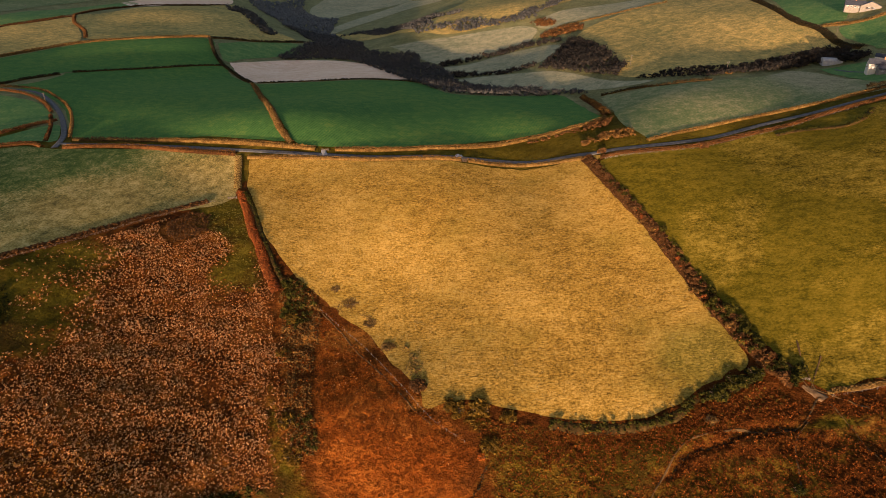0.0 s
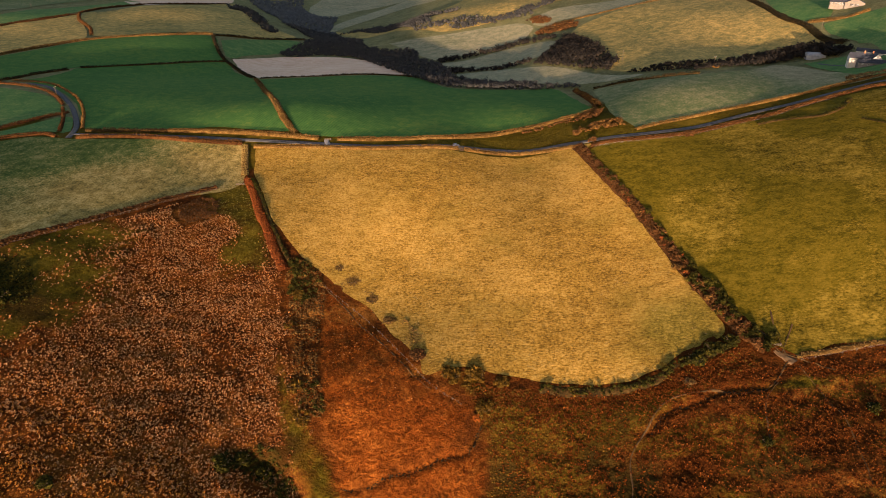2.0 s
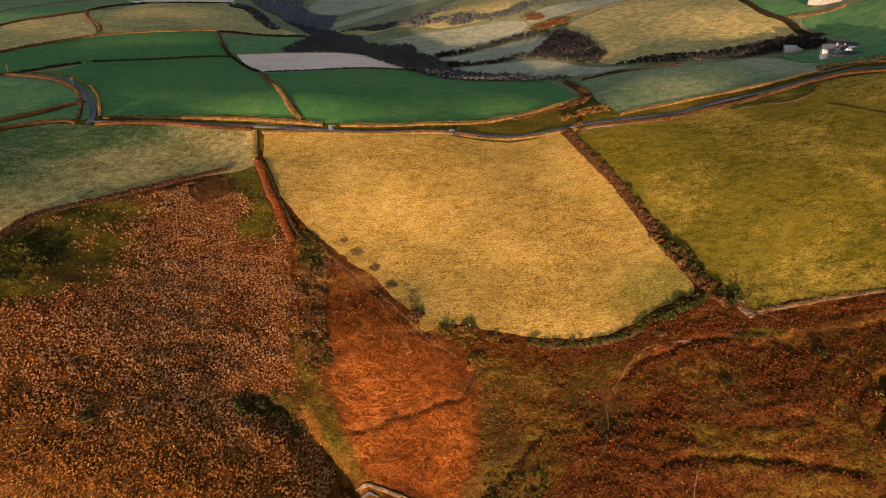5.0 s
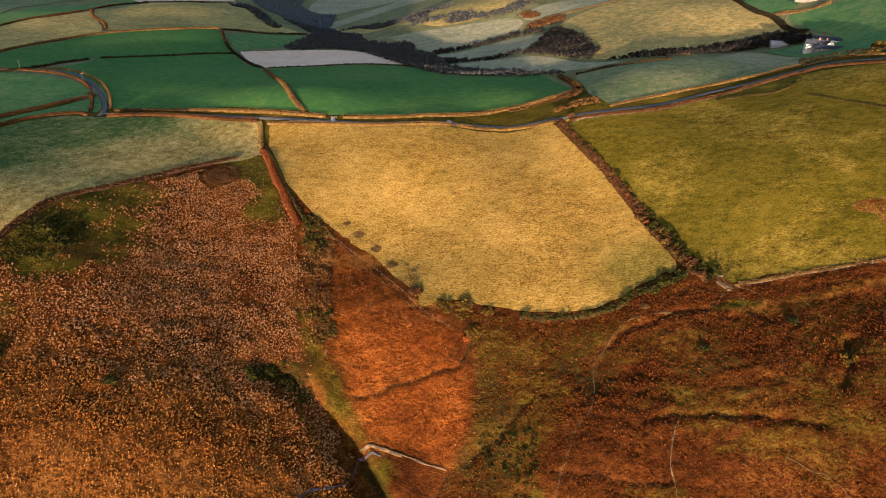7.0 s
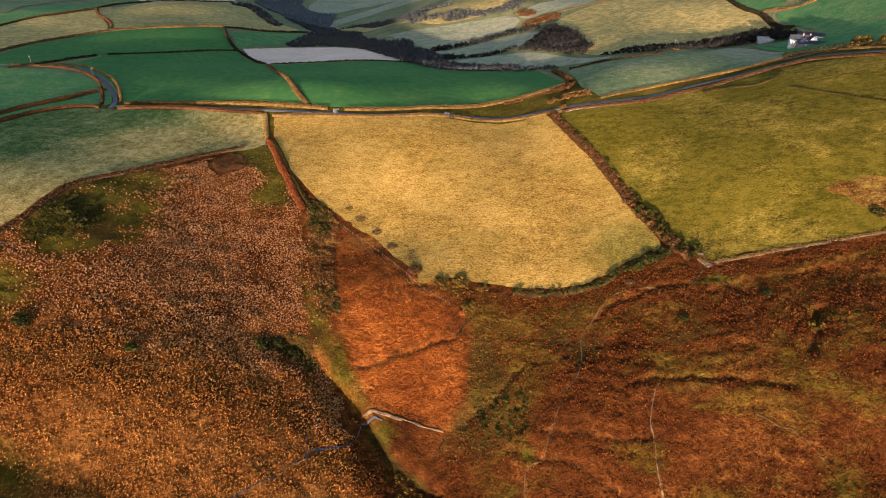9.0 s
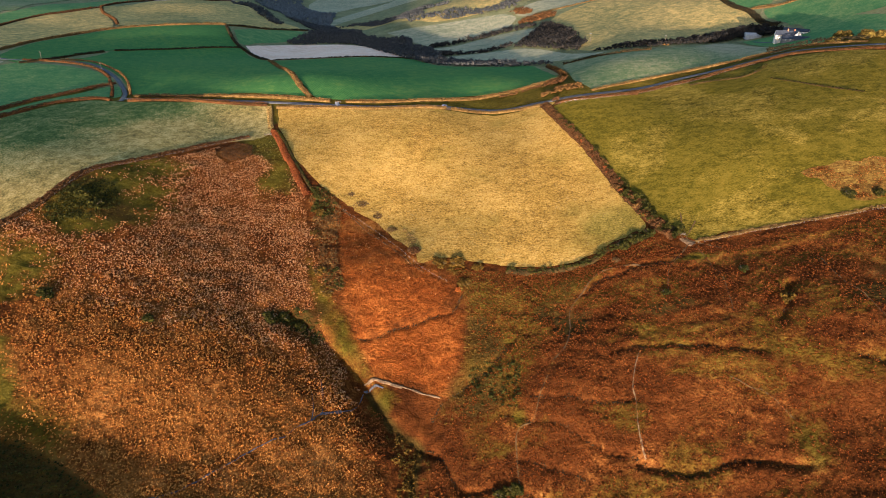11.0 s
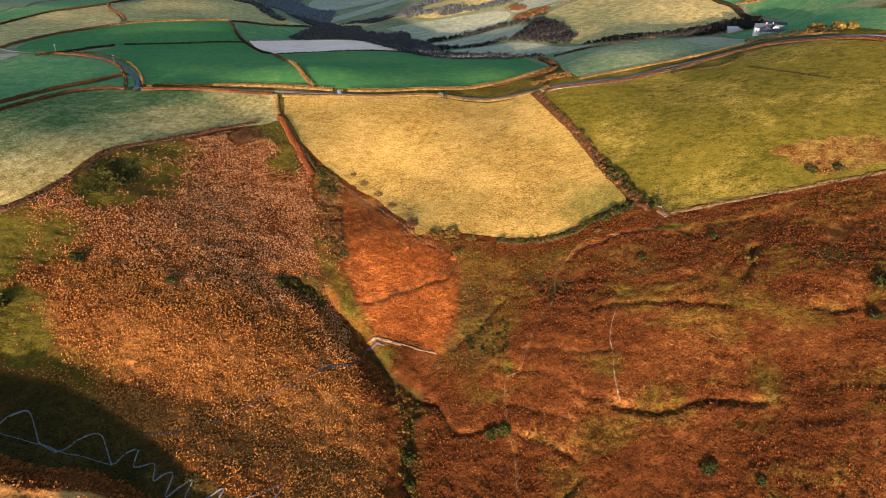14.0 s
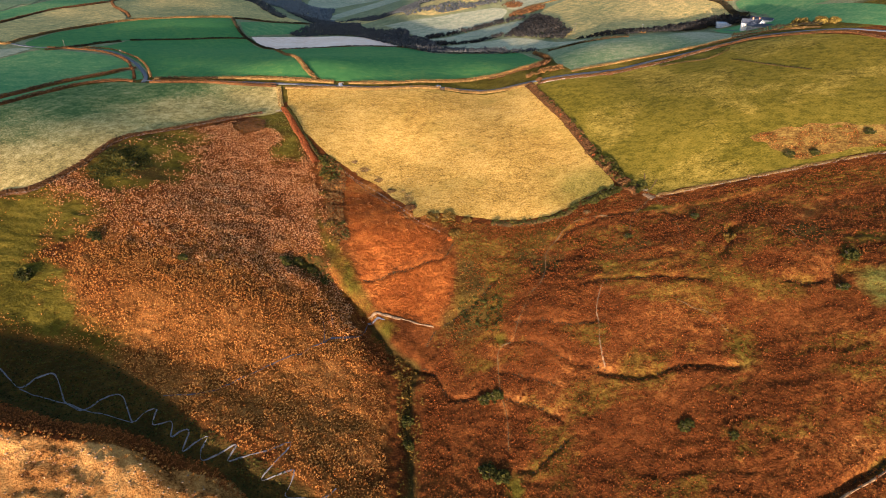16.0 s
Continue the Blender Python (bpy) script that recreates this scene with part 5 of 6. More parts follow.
def ditch_shade_growth():
    """Dark clumps along the lips of the heath ditches, in place of bank shadow."""
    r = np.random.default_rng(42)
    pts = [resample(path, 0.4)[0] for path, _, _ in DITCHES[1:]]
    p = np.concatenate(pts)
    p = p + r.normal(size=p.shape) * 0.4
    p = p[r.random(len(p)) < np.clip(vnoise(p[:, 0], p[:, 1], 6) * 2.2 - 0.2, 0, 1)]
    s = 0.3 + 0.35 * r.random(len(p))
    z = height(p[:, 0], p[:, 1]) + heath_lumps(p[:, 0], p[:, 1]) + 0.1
    return tagged(new("heather", scattered("heather", LEAVES_DISTANT, p[:, 0], p[:, 1], z, s, s, M_HEDGE_DARK, 43)), "dark clumps standing in for bank shadow along the heath ditches", "heather", kind="stuff")


# near-black leaves draw the shadow lines beside the ditches
ditch_shade_growth()
growth("heather", [(-76, 269), (-66, 268), (-59, 257), (-60, 246), (-66, 238), (-73, 246)], 1.2, LEAVES, 0.9, 0.9, M_SCRUB, "dark thorn thicket at the end of the hedge", 81, lambda x, y, u: u < fbm(x, y, 6) * 0.9, "heather")
growth("heather", [(-61, 190), (-52, 194), (-45, 180), (-53, 174)], 1.2, LEAVES, 0.85, 0.85, M_SCRUB, "dark thorn thicket on the old bank", 82, lambda x, y, u: u < fbm(x, y, 6) * 0.9, "heather")
growth("heather", [(16, 128), (30, 134), (42, 124), (38, 104), (22, 112)], 1.5, LEAVES, 0.8, 0.8, M_SCRUB, "dark thorn bushes scattered through the bramble", 83, lambda x, y, u: u < fbm(x, y, 7) * 1.2, "heather")
growth("heather", [(-81, 160), (-66, 165), (-58, 160), (-53, 152), (-60, 148), (-76, 154)], 1.1, LEAVES, 0.9, 0.8, M_SCRUB, "dark green gorse at the head of the gully", 84, lambda x, y, u: u < fbm(x, y, 7) * 1.5, "heather")
growth("bracken", [(-34, 124), (-23, 118), (-19, 92), (-18, 71), (-22, 57), (-31, 69), (-33, 93), (-37, 112)], 1.1, FRONDS, 0.95, 0.7, M_FROND_RUST, "purple-brown bracken beside the gully", 85, lambda x, y, u: u < 0.3 + 0.9 * fbm(x, y, 9))
growth("heather", [(-19, 92), (-8, 100), (-7, 88), (-6, 57), (-13, 54), (-15, 65), (-14, 89)], 1.3, LEAVES, 0.7, 0.6, M_BRAMBLE, "tangled dark bramble over the wet gully floor", 86, lambda x, y, u: u < fbm(x, y, 5) * 1.4, "heather")
growth("bracken", [(22, 190), (40, 183), (61, 178), (82, 177), (97, 183), (116, 189), (124, 184), (120, 172), (80, 168), (40, 174), (20, 182)], 1.1, FRONDS, 0.8, 0.7, M_FROND_RUST, "rust bracken below the golden field hedge", 44)
growth("tussock_grass", CORNER, 1.2, BLADES, 0.8, 0.45, M_TUSSOCK_GREEN, "olive grass in the field corner", 45, lambda x, y, u: u < 0.3 + 0.6 * fbm(x, y, 7), "grass")
growth("heather", [(8, 190), (34, 186), (40, 160), (30, 130), (22, 106), (8, 108), (16, 140), (20, 165)], 1.25, LEAVES_FAR, 0.6, 0.5, M_BRAMBLE, "brown bramble scrub beside the red bracken", 46, lambda x, y, u: u < np.clip(fbm(x, y, 9) * 2.6 - 0.75, 0.05, 1), "heather")
field(GORSE_PATCH, M_PATCH, "orange-brown bracken litter in the cattle pasture", 2.5, 0.3, 0.3, "bracken_patch")
growth("bracken", GORSE_PATCH, 0.85, FRONDS_FEW, 0.6, 0.5, M_FROND_RUST, "rust bracken patch in the cattle pasture", 36, lambda x, y, u: u < np.clip(fbm(x, y * 1.6, 9) * 3.2 - 1.0, 0, 1))
growth("bracken", GORSE_PATCH, 0.95, FRONDS_FEW, 0.5, 0.5, M_FROND_GOLD, "golden bracken fronds in the pasture patch", 37, lambda x, y, u: u < np.clip(fbm(x, y * 1.6, 9) * 2.6 - 0.8, 0, 1))
growth("heather", [(-64, 264), (-44, 263), (-20, 238), (-4, 212), (3, 198), (-5, 196), (-19, 218), (-33, 238), (-52, 255)], 1.0, LEAVES_FAR, 0.5, 0.4, M_HEDGE_GOLD, "brown bramble fringe of the golden field", 38,
       lambda x, y, u: u < np.clip(vnoise(x, y, 7) * 3 - 1.3, 0, 1), "heather")
growth("bracken", RED_UPPER, 1.05, FRONDS, 0.85, 0.4, M_FROND_RED, "bright red dead bracken in a triangular patch", 25, lambda x, y, u: zone(RED_UPPER, x, y, 12.0) + (fbm(x, y, 7) - 0.5) * 1.2 > 0.5)
growth("bracken", RED_LOWER, 1.05, FRONDS, 0.85, 0.4, M_FROND_RED, "orange-red dead bracken above the sandy path", 26, lambda x, y, u: zone(RED_LOWER, x, y, 12.0) + (fbm(x, y, 7) - 0.5) * 1.2 > 0.5)
growth("bracken", RED_UPPER, 2.4, FRONDS_FEW, 0.42, 0.5, M_FROND_PALE, "pale dead stalks among the red bracken", 87, lambda x, y, u: u < 0.16 + (fbm(x, y, 14) - 0.5) * 0.6)
growth("bracken", RED_LOWER, 2.4, FRONDS_FEW, 0.4, 0.5, M_FROND_PALE, "pale dead stalks among the orange bracken", 88, lambda x, y, u: u < 0.1 + (fbm(x, y, 14) - 0.5) * 0.6)
growth("heather", [(18, 165), (12, 190), (40, 184), (82, 181), (118, 190), (126, 180), (90, 172), (60, 150), (40, 120), (26, 104), (3, 106), (14, 135)], 1.3, LEAVES_FAR, 0.6, 0.45, M_BRAMBLE, "dark heather and bramble scrub on the slope", 27,
       lambda x, y, u: u < np.clip(fbm(x, y, 10) * 1.8 - 0.5, 0, 1), "heather")
growth("heather", OLD_BANK, 1.0, LEAVES_FAR, 0.75, 0.6, M_GORSE, "brown thorn scrub along the old bank", 28,
       lambda x, y, u: u < np.clip(fbm(x, y, 9) * 3.0 - 0.7, 0.1, 1), "heather")
growth("heather", [(-24, 112), (-12, 104), (0, 92), (-2, 60), (-2, 15), (-12, 15), (-13, 60), (-14, 90), (-30, 118)], 1.3, LEAVES_FAR, 0.65, 0.6, M_BRAMBLE, "dark bramble scrub filling the gully", 29,
       lambda x, y, u: u < np.clip(fbm(x, y, 8) * 2.4 - 0.7, 0.05, 1) * np.where(y < 92, 0.7, 1), "heather")
growth("dry_grass", GOLD, 1.4, BLADES, 0.8, 0.5, M_TUSSOCK, "dry golden grass tufts across the field", 30,
       lambda x, y, u: u < 0.1 + 0.8 * fbm(x * 0.5, y * 1.3, 9), "grass")
growth("dry_grass", LEFT_PASTURE, 1.3, BLADES, 0.5, 0.35, M_TUSSOCK_PALE, "pale straw grass tufts in rough pasture", 31,
       lambda x, y, u: (u < np.clip(0.75 * dry_side(x, y), 0.03, 0.8)) & (x > -310), "grass")
growth("tussock_grass", RIGHT_PASTURE, 1.35, BLADES, 0.8, 0.42, M_TUSSOCK_DULL, "golden olive grass tussocks in the cattle pasture", 32,
       lambda x, y, u: u < np.clip(tussocky(x, y), 0.02, 0.8), "grass")
growth("tussock_grass", STRIP, 1.1, BLADES, 0.8, 0.4, M_TUSSOCK_DULL, "yellow olive grass along the old bank", 33, lambda x, y, u: u < 0.35 + fbm(x, y, 9), "grass")
growth("bracken", OLD_BANK, 1.5, FRONDS, 0.9, 0.55, M_FROND_RUST, "rust bracken creeping over the old bank", 34, lambda x, y, u: u < fbm(x, y, 12))


# ---- shrubs ----
def tapered(bm, a, b, ra, rb, sides=6):
    a, b = Vector(a), Vector(b)
    m = (b - a).to_track_quat("Z", "Y").to_matrix()
    rings = []
    for p, rad in ((a, ra), (b, rb)):
        rings.append([bm.verts.new(p + m @ Vector((rad * math.cos(2 * math.pi * i / sides), rad * math.sin(2 * math.pi * i / sides), 0))) for i in range(sides)])
    for i in range(sides):
        bm.faces.new((rings[0][i], rings[0][(i + 1) % sides], rings[1][(i + 1) % sides], rings[1][i]))
    bm.faces.new(rings[1])
    bm.faces.new(rings[0][::-1])


def shrub(x, y, wide, high, leaves, label, seed, name="shrub", category="shrub", group="heath shrubs", clumps=34, trunk=0.12):
    """Short stems that fork under an uneven leafy crown."""
    r = np.random.default_rng(seed)
    base = empty(name, x, y, float(height(x, y)))
    bm = bmesh.new()
    n = 4 if trunk < 0.2 else 1
    for i in range(n):
        a = 2 * math.pi * i / n + r.random()
        top = Vector((math.cos(a) * wide * 0.2 * (n > 1), math.sin(a) * wide * 0.2 * (n > 1), high * 0.42))
        tapered(bm, (0, 0, -0.3), top, trunk, trunk * 0.6)
        for j in range(3 if n > 1 else 6):
            b = a + (j - 1) * 1.0 + r.random() * 0.5
            tapered(bm, top, top + Vector((math.cos(b) * wide * 0.3, math.sin(b) * wide * 0.3, high * (0.2 + 0.2 * r.random()))), trunk * 0.55, trunk * 0.15, 5)
    part_bm("stem" if n > 1 else "trunk", bm, M_BARK, base)
    d = r.normal(size=(clumps, 3))
    d[:, 2] = np.abs(d[:, 2])
    d /= np.linalg.norm(d, axis=1)[:, None]
    rad = (0.35 + 0.65 * r.random(clumps) ** 0.6)
    px, py = x + d[:, 0] * rad * wide * 0.5, y + d[:, 1] * rad * wide * 0.5
    pz = height(px, py) + high * (0.15 + 0.5 * d[:, 2] * rad)
    s = min(wide * 0.2, high * 0.75) * (0.65 + 0.5 * r.random(clumps))
    part("crown", scattered("crown", LEAVES, px, py, pz, s, s * 0.85, leaves, seed, base.matrix_world.translation), base)
    return tagged(base, label, category, group=group)


k = 0
SHRUBS_HEATH = [
    (-128, 131, 5.0, 2.4, M_SCRUB, "dark thorn bush standing in pale bracken"), (-80, 154, 7.0, 2.8, M_SCRUB, "dark green thorn bush above the gully"),
    (-74, 158, 6.0, 2.6, M_SCRUB, "dark green thorn bush above the gully"), (-66, 156, 5.0, 2.4, M_SCRUB, "dark green thorn bush above the gully"),
    (149, 152, 4.5, 2.4, M_SCRUB, "dark thorn bush on the rust heath"), (111, 145, 4.0, 2.2, M_SCRUB, "dark thorn bush beside the heath path"),
    (111, 34, 5.5, 2.4, M_SCRUB, "round dark bush on the lower heath"), (126, 24, 4.0, 2.2, M_SCRUB, "round dark bush on the lower heath"),
    (28.5, 71, 6.0, 2.2, M_SCRUB, "dark bushes round a boggy hollow"), (34, 71, 6.0, 2.2, M_SCRUB, "dark bushes round a boggy hollow"), (27, 33, 8.0, 2.2, M_SCRUB, "wide dark bush in the wet hollow"), (33, 29, 7.0, 2.4, M_SCRUB, "wide dark bush in the wet hollow"),
]
SHRUBS_HOLLOWS = [
    (-9, 64, 6.0, 3.0, M_SCRUB, "dark bush in the gully bottom"), (-8, 50, 5.0, 2.6, M_SCRUB, "dark bush in the gully bottom"),
    (189, 76, 5.0, 3.0, M_SCRUB, "dark thorn bush beside a green clearing"), (200, 92, 7.0, 2.6, M_SCRUB, "dark thorn bush beside a green clearing"),
    (158, 127, 6.0, 1.8, M_BRAMBLE, "brown bramble mound with a shaded side"),
    (215, 190, 5.5, 3.2, M_SCRUB, "dark gorse bush at the pasture edge"), (228, 187, 5.0, 3.0, M_SCRUB, "dark gorse bush at the pasture edge"), (263, 196, 5.0, 3.0, M_SCRUB, "dark gorse bush at the pasture edge"),

]
SHRUBS_EDGES = [
    (-51, 266, 5.0, 0.5, M_HEDGE_GOLD, "low bramble mound inside the golden field"), (-43, 258, 7.5, 0.6, M_HEDGE_GOLD, "low bramble mound inside the golden field"), (-33, 246, 6.0, 0.6, M_HEDGE_GOLD, "low bramble mound inside the golden field"), (-24, 231, 6.5, 0.8, M_HEDGE_GOLD, "low bramble mound at the golden field edge"),
    (-10, 206, 7.0, 1.2, M_HEDGE_RUST, "dark bramble bush at the golden field edge"),
    (4, 194, 9.0, 1.7, M_BRAMBLE, "broad dark thorn bush below the golden field"), (14, 194, 9.0, 1.9, M_BRAMBLE, "broad dark thorn bush below the golden field"), (25, 190, 6.0, 1.4, M_BRAMBLE, "dark thorn bush below the golden field"),
    (17, 178, 7.0, 1.6, M_BRAMBLE, "dark thorn bush beside the red bracken"), (14, 174, 3.0, 1.8, M_FROND_RED, "single bright orange-red shrub"),
    (100, 186, 7.0, 3.0, M_SCRUB, "dark thorn bush in the field corner"), (108, 190, 7.0, 3.2, M_SCRUB, "dark thorn bush in the field corner"), (116, 193, 6.0, 3.0, M_SCRUB, "dark thorn bush in the field corner"),
]
SHRUBS_LANE = [
    (95, 176, 4.0, 1.8, M_HEDGE_GOLD, "pale bramble bush below the field corner"),
    (146, 353, 6.0, 2.6, M_HEDGE_RUST, "round brown bush beside the lane"), (92, 361, 5.0, 3.0, M_HEDGE_RUST, "brown bush at the end of the hedge"),
    (-190, 214, 8.0, 2.2, M_SCRUB, "dark gorse mound below the pasture bank"), (-181, 208, 8.0, 2.0, M_SCRUB, "dark gorse mound below the pasture bank"), (-175, 138, 7.0, 2.2, M_SCRUB, "dark gorse bush above the bracken"), (-194, 103, 8.0, 2.4, M_SCRUB, "dark gorse bush above the bracken"),
    (-55, 176, 8.0, 1.3, M_BRAMBLE, "dark thorn bush on the old bank"), (-60, 190, 7.0, 1.3, M_BRAMBLE, "dark thorn bush on the old bank"), (-68, 225, 6.0, 1.3, M_BRAMBLE, "dark thorn bush on the old bank"), (-68, 245, 6.0, 1.4, M_BRAMBLE, "dark thorn bush on the old bank"),
    (86, 379, 6.0, 2.4, M_GORSE, "orange gorse bush beside the lane"), (97, 382, 7.0, 2.6, M_GORSE, "orange gorse bush beside the lane"),
    (213, 494, 5.0, 2.0, M_GORSE, "bright yellow gorse bush under the pole"),
]
for x, y, w, h, m, label in SHRUBS_HEATH + SHRUBS_HOLLOWS + SHRUBS_EDGES + SHRUBS_LANE:
    k += 1
    shrub(x, y, w, h, m, label, 100 + k, clumps=110 if h < 1.25 else 34)
for x, y, w, h, label in [(318, 404, 12, 7.5, "golden autumn tree beside the farmhouse"), (326, 388, 12, 7.5, "golden autumn tree beside the farmhouse"), (334, 382, 9, 6.0, "golden autumn tree beside the farm track"), (308, 397, 10, 4.0, "low golden tree beside the farm track")]:
    k += 1
    shrub(x, y, w, h, M_GOLD_LEAF, label, 100 + k, "tree", "tree", "farm trees", 46, 0.28)


# ---- rubble on the bare spur ----
def rock_template(seed):
    r = np.random.default_rng(seed)
    bm = bmesh.new()
    bmesh.ops.create_icosphere(bm, subdivisions=1, radius=1.0)
    v = np.array([tuple(q.co * (0.7 + 0.6 * r.random())) for q in bm.verts]) * (1, 0.8, 0.6)
    f = np.array([tuple(q.index for q in p.verts) for p in bm.faces])
    bm.free()
    return v, f


x, y = strewn(SPUR, 2.2, 70)
ok = (np.random.default_rng(71).random(len(x)) < fbm(x, y, 9) * 1.2) & (y > -25)
x, y = x[ok], y[ok]
sz = 0.15 + 0.6 * np.random.default_rng(72).random(len(x)) ** 3
zz = height(x, y) + (fbm(x, y, 8.0) - 0.5) * 1.1 + (vnoise(x, y, 3.4) - 0.5) * 0.9 + heath_lumps(x, y)
tagged(new("rubble", scattered("rubble", [rock_template(s) for s in range(5)], x, y, zz, sz, sz, M_EARTH, 73)), "loose sandy rubble on the bare spur", "rubble", kind="stuff")
growth("bracken", [(-240, 34), (-170, 33), (-144, 25), (-127, 30), (-103, 23), (-84, 20), (-68, 8), (-76, 9), (-91, 14), (-102, 11), (-110, 16), (-120, 16), (-137, 13), (-156, 13), (-240, 16)], 1.1, FRONDS, 0.9, 0.6, M_FROND_RUST, "rust bracken along the rim of the spur", 74)
growth("bracken", [(-240, 12), (-159, 10), (-98, 6), (-80, 2), (-90, -25), (-240, -25)], 1.9, FRONDS, 0.9, 0.6, M_FROND_PALE, "sparse dry bracken tufts on the bare spur", 75, lambda x, y, u: u < np.clip(fbm(x * 0.6, y * 1.4, 7) * 2.2 - 0.95, 0, 1))
growth("bracken", [(-240, 20), (-156, 16), (-137, 15), (-120, 19), (-110, 19), (-100, 14), (-85, 17), (-76, 12), (-91, 11), (-102, 8), (-120, 12), (-156, 9), (-240, 12)], 1.2, FRONDS, 0.7, 0.7, M_FROND_GOLD, "golden bracken on the sunlit lip of the spur", 78, lambda x, y, u: u < fbm(x, y, 6))
growth("bracken", [(-215, 75), (-175, 58), (-147, 52), (-118, 44), (-96, 34), (-70, 28), (-50, 12), (-60, 0), (-88, 12), (-119, 20), (-159, 25), (-240, 30)], 1.4, FRONDS, 0.9, 0.6, M_FROND_RUST, "shaded bracken in the dark hollow", 76, lambda x, y, u: (u < np.clip((-70 - x) / 60, 0, 1)) & ~inside(HOLLOW_SHADE, x, y))
# real gorse, set thick and dark to add to the cast shade
growth("heather", HOLLOW_SHADE, 1.45, LEAVES_FAR, 0.6, 0.55, M_SCRUB, "dark gorse scrub also standing in for the hollow shade", 77, lambda x, y, u: u < np.clip((-45 - x) / 25, 0, 1), "heather")


# ---- buildings ----
M_RENDER = plain_material("white_lime_render", (0.50, 0.48, 0.45), (0.62, 0.60, 0.57), 0.8, 0.9)
M_CREAM = plain_material("cream_render", (0.17, 0.155, 0.135), (0.23, 0.21, 0.18), 0.8, 0.9)
M_STONE = plain_material("grey_rubble_stone", (0.12, 0.115, 0.115), (0.22, 0.21, 0.20), 1.6, 0.95, relief=0.05)
M_SLATE = plain_material("grey_slate_roof", (0.022, 0.027, 0.038), (0.045, 0.052, 0.07), 1.2, 0.6, relief=0.03)
M_SHEET = plain_material("pale_corrugated_sheet", (0.24, 0.255, 0.285), (0.34, 0.36, 0.39), 0.6, 0.6, 0.0)
M_BRICK = plain_material("orange_brick", (0.42, 0.16, 0.07), (0.58, 0.25, 0.12), 3.0, 0.9)
M_GLASS = plain_material("dark_window_glass", (0.03, 0.035, 0.045), (0.05, 0.055, 0.07), 1.0, 0.08, 0.0, 0.6)
M_FRAME = plain_material("white_painted_frame", (0.72, 0.72, 0.70), (0.80, 0.80, 0.78), 2.0, 0.5)
M_TIMBER = plain_material("weathered_timber", (0.08, 0.062, 0.045), (0.16, 0.13, 0.10), 4.0, 0.9, relief=0.01)
M_CAR = plain_material("pale_blue_car_paint", (0.05, 0.08, 0.15), (0.06, 0.09, 0.17), 2.0, 0.4, 0.2, 0.4)
M_RUBBER = plain_material("black_rubber", (0.02, 0.02, 0.02), (0.035, 0.035, 0.035), 4.0, 0.8)
M_CONCRETE = plain_material("pale_concrete", (0.20, 0.20, 0.205), (0.30, 0.295, 0.29), 1.5, 0.9)
M_WIRE = plain_material("galvanised_wire", (0.3, 0.3, 0.3), (0.4, 0.4, 0.4), 5.0, 0.4, 0.8)


def box(bm, x0, x1, y0, y1, z0, z1, bevel=0.0):
    r = bmesh.ops.create_cube(bm, size=1.0, matrix=Matrix.Translation(((x0 + x1) / 2, (y0 + y1) / 2, (z0 + z1) / 2)) @ Matrix.Diagonal((x1 - x0, y1 - y0, z1 - z0, 1)))
    if bevel:
        bmesh.ops.bevel(bm, geom=list({e for v in r["verts"] for e in v.link_edges}), offset=bevel, segments=1, affect="EDGES")


def box_part(name, parent, mat, *b, bevel=0.0, label=""):
    bm = bmesh.new()
    box(bm, *b, bevel=bevel)
    return part_bm(name, bm, mat, parent, label)


def prism(bm, a, b, y0, y1, wall, ridge, flip, deep=4.0):
    """A gable-ended body from a to b along x (or y if flip)."""
    ends = []
    for t in (a, b):
        pts = [(t, y0, -deep), (t, y1, -deep), (t, y1, wall), (t, (y0 + y1) / 2, ridge), (t, y0, wall)]
        ends.append([bm.verts.new((p[1], p[0], p[2]) if flip else p) for p in pts])
    for i in range(5):
        bm.faces.new((ends[0][i], ends[0][(i + 1) % 5], ends[1][(i + 1) % 5], ends[1][i]))
    bm.faces.new(ends[0][::-1])
    bm.faces.new(ends[1])
    bmesh.ops.recalc_face_normals(bm, faces=bm.faces)


def roof_slope(parent, a, b, y_eave, y_ridge, z_eave, z_ridge, mat, flip, courses=7):
    """One pitch of a roof, laid in overlapping courses."""
    bm = bmesh.new()
    for c in range(courses):
        f0, f1 = c / courses, (c + 1.08) / courses
        ya, yb = y_eave + (y_ridge - y_eave) * f0, y_eave + (y_ridge - y_eave) * min(f1, 1)
        za, zb = z_eave + (z_ridge - z_eave) * f0, z_eave + (z_ridge - z_eave) * min(f1, 1)
        q = []
        for x in (a, b):
            for y, z, d in ((ya, za, 0.10), (yb, zb, 0.06), (yb, zb, 0.0), (ya, za, 0.0)):
                p = (x, y, z + d)
                q.append(bm.verts.new((p[1], p[0], p[2]) if flip else p))
        for i in range(4):
            bm.faces.new((q[i], q[(i + 1) % 4], q[4 + (i + 1) % 4], q[4 + i]))
        bm.faces.new(q[3::-1])
        bm.faces.new(q[4:])
    bmesh.ops.recalc_face_normals(bm, faces=bm.faces)
    return part_bm("roof_slope", bm, mat, parent)


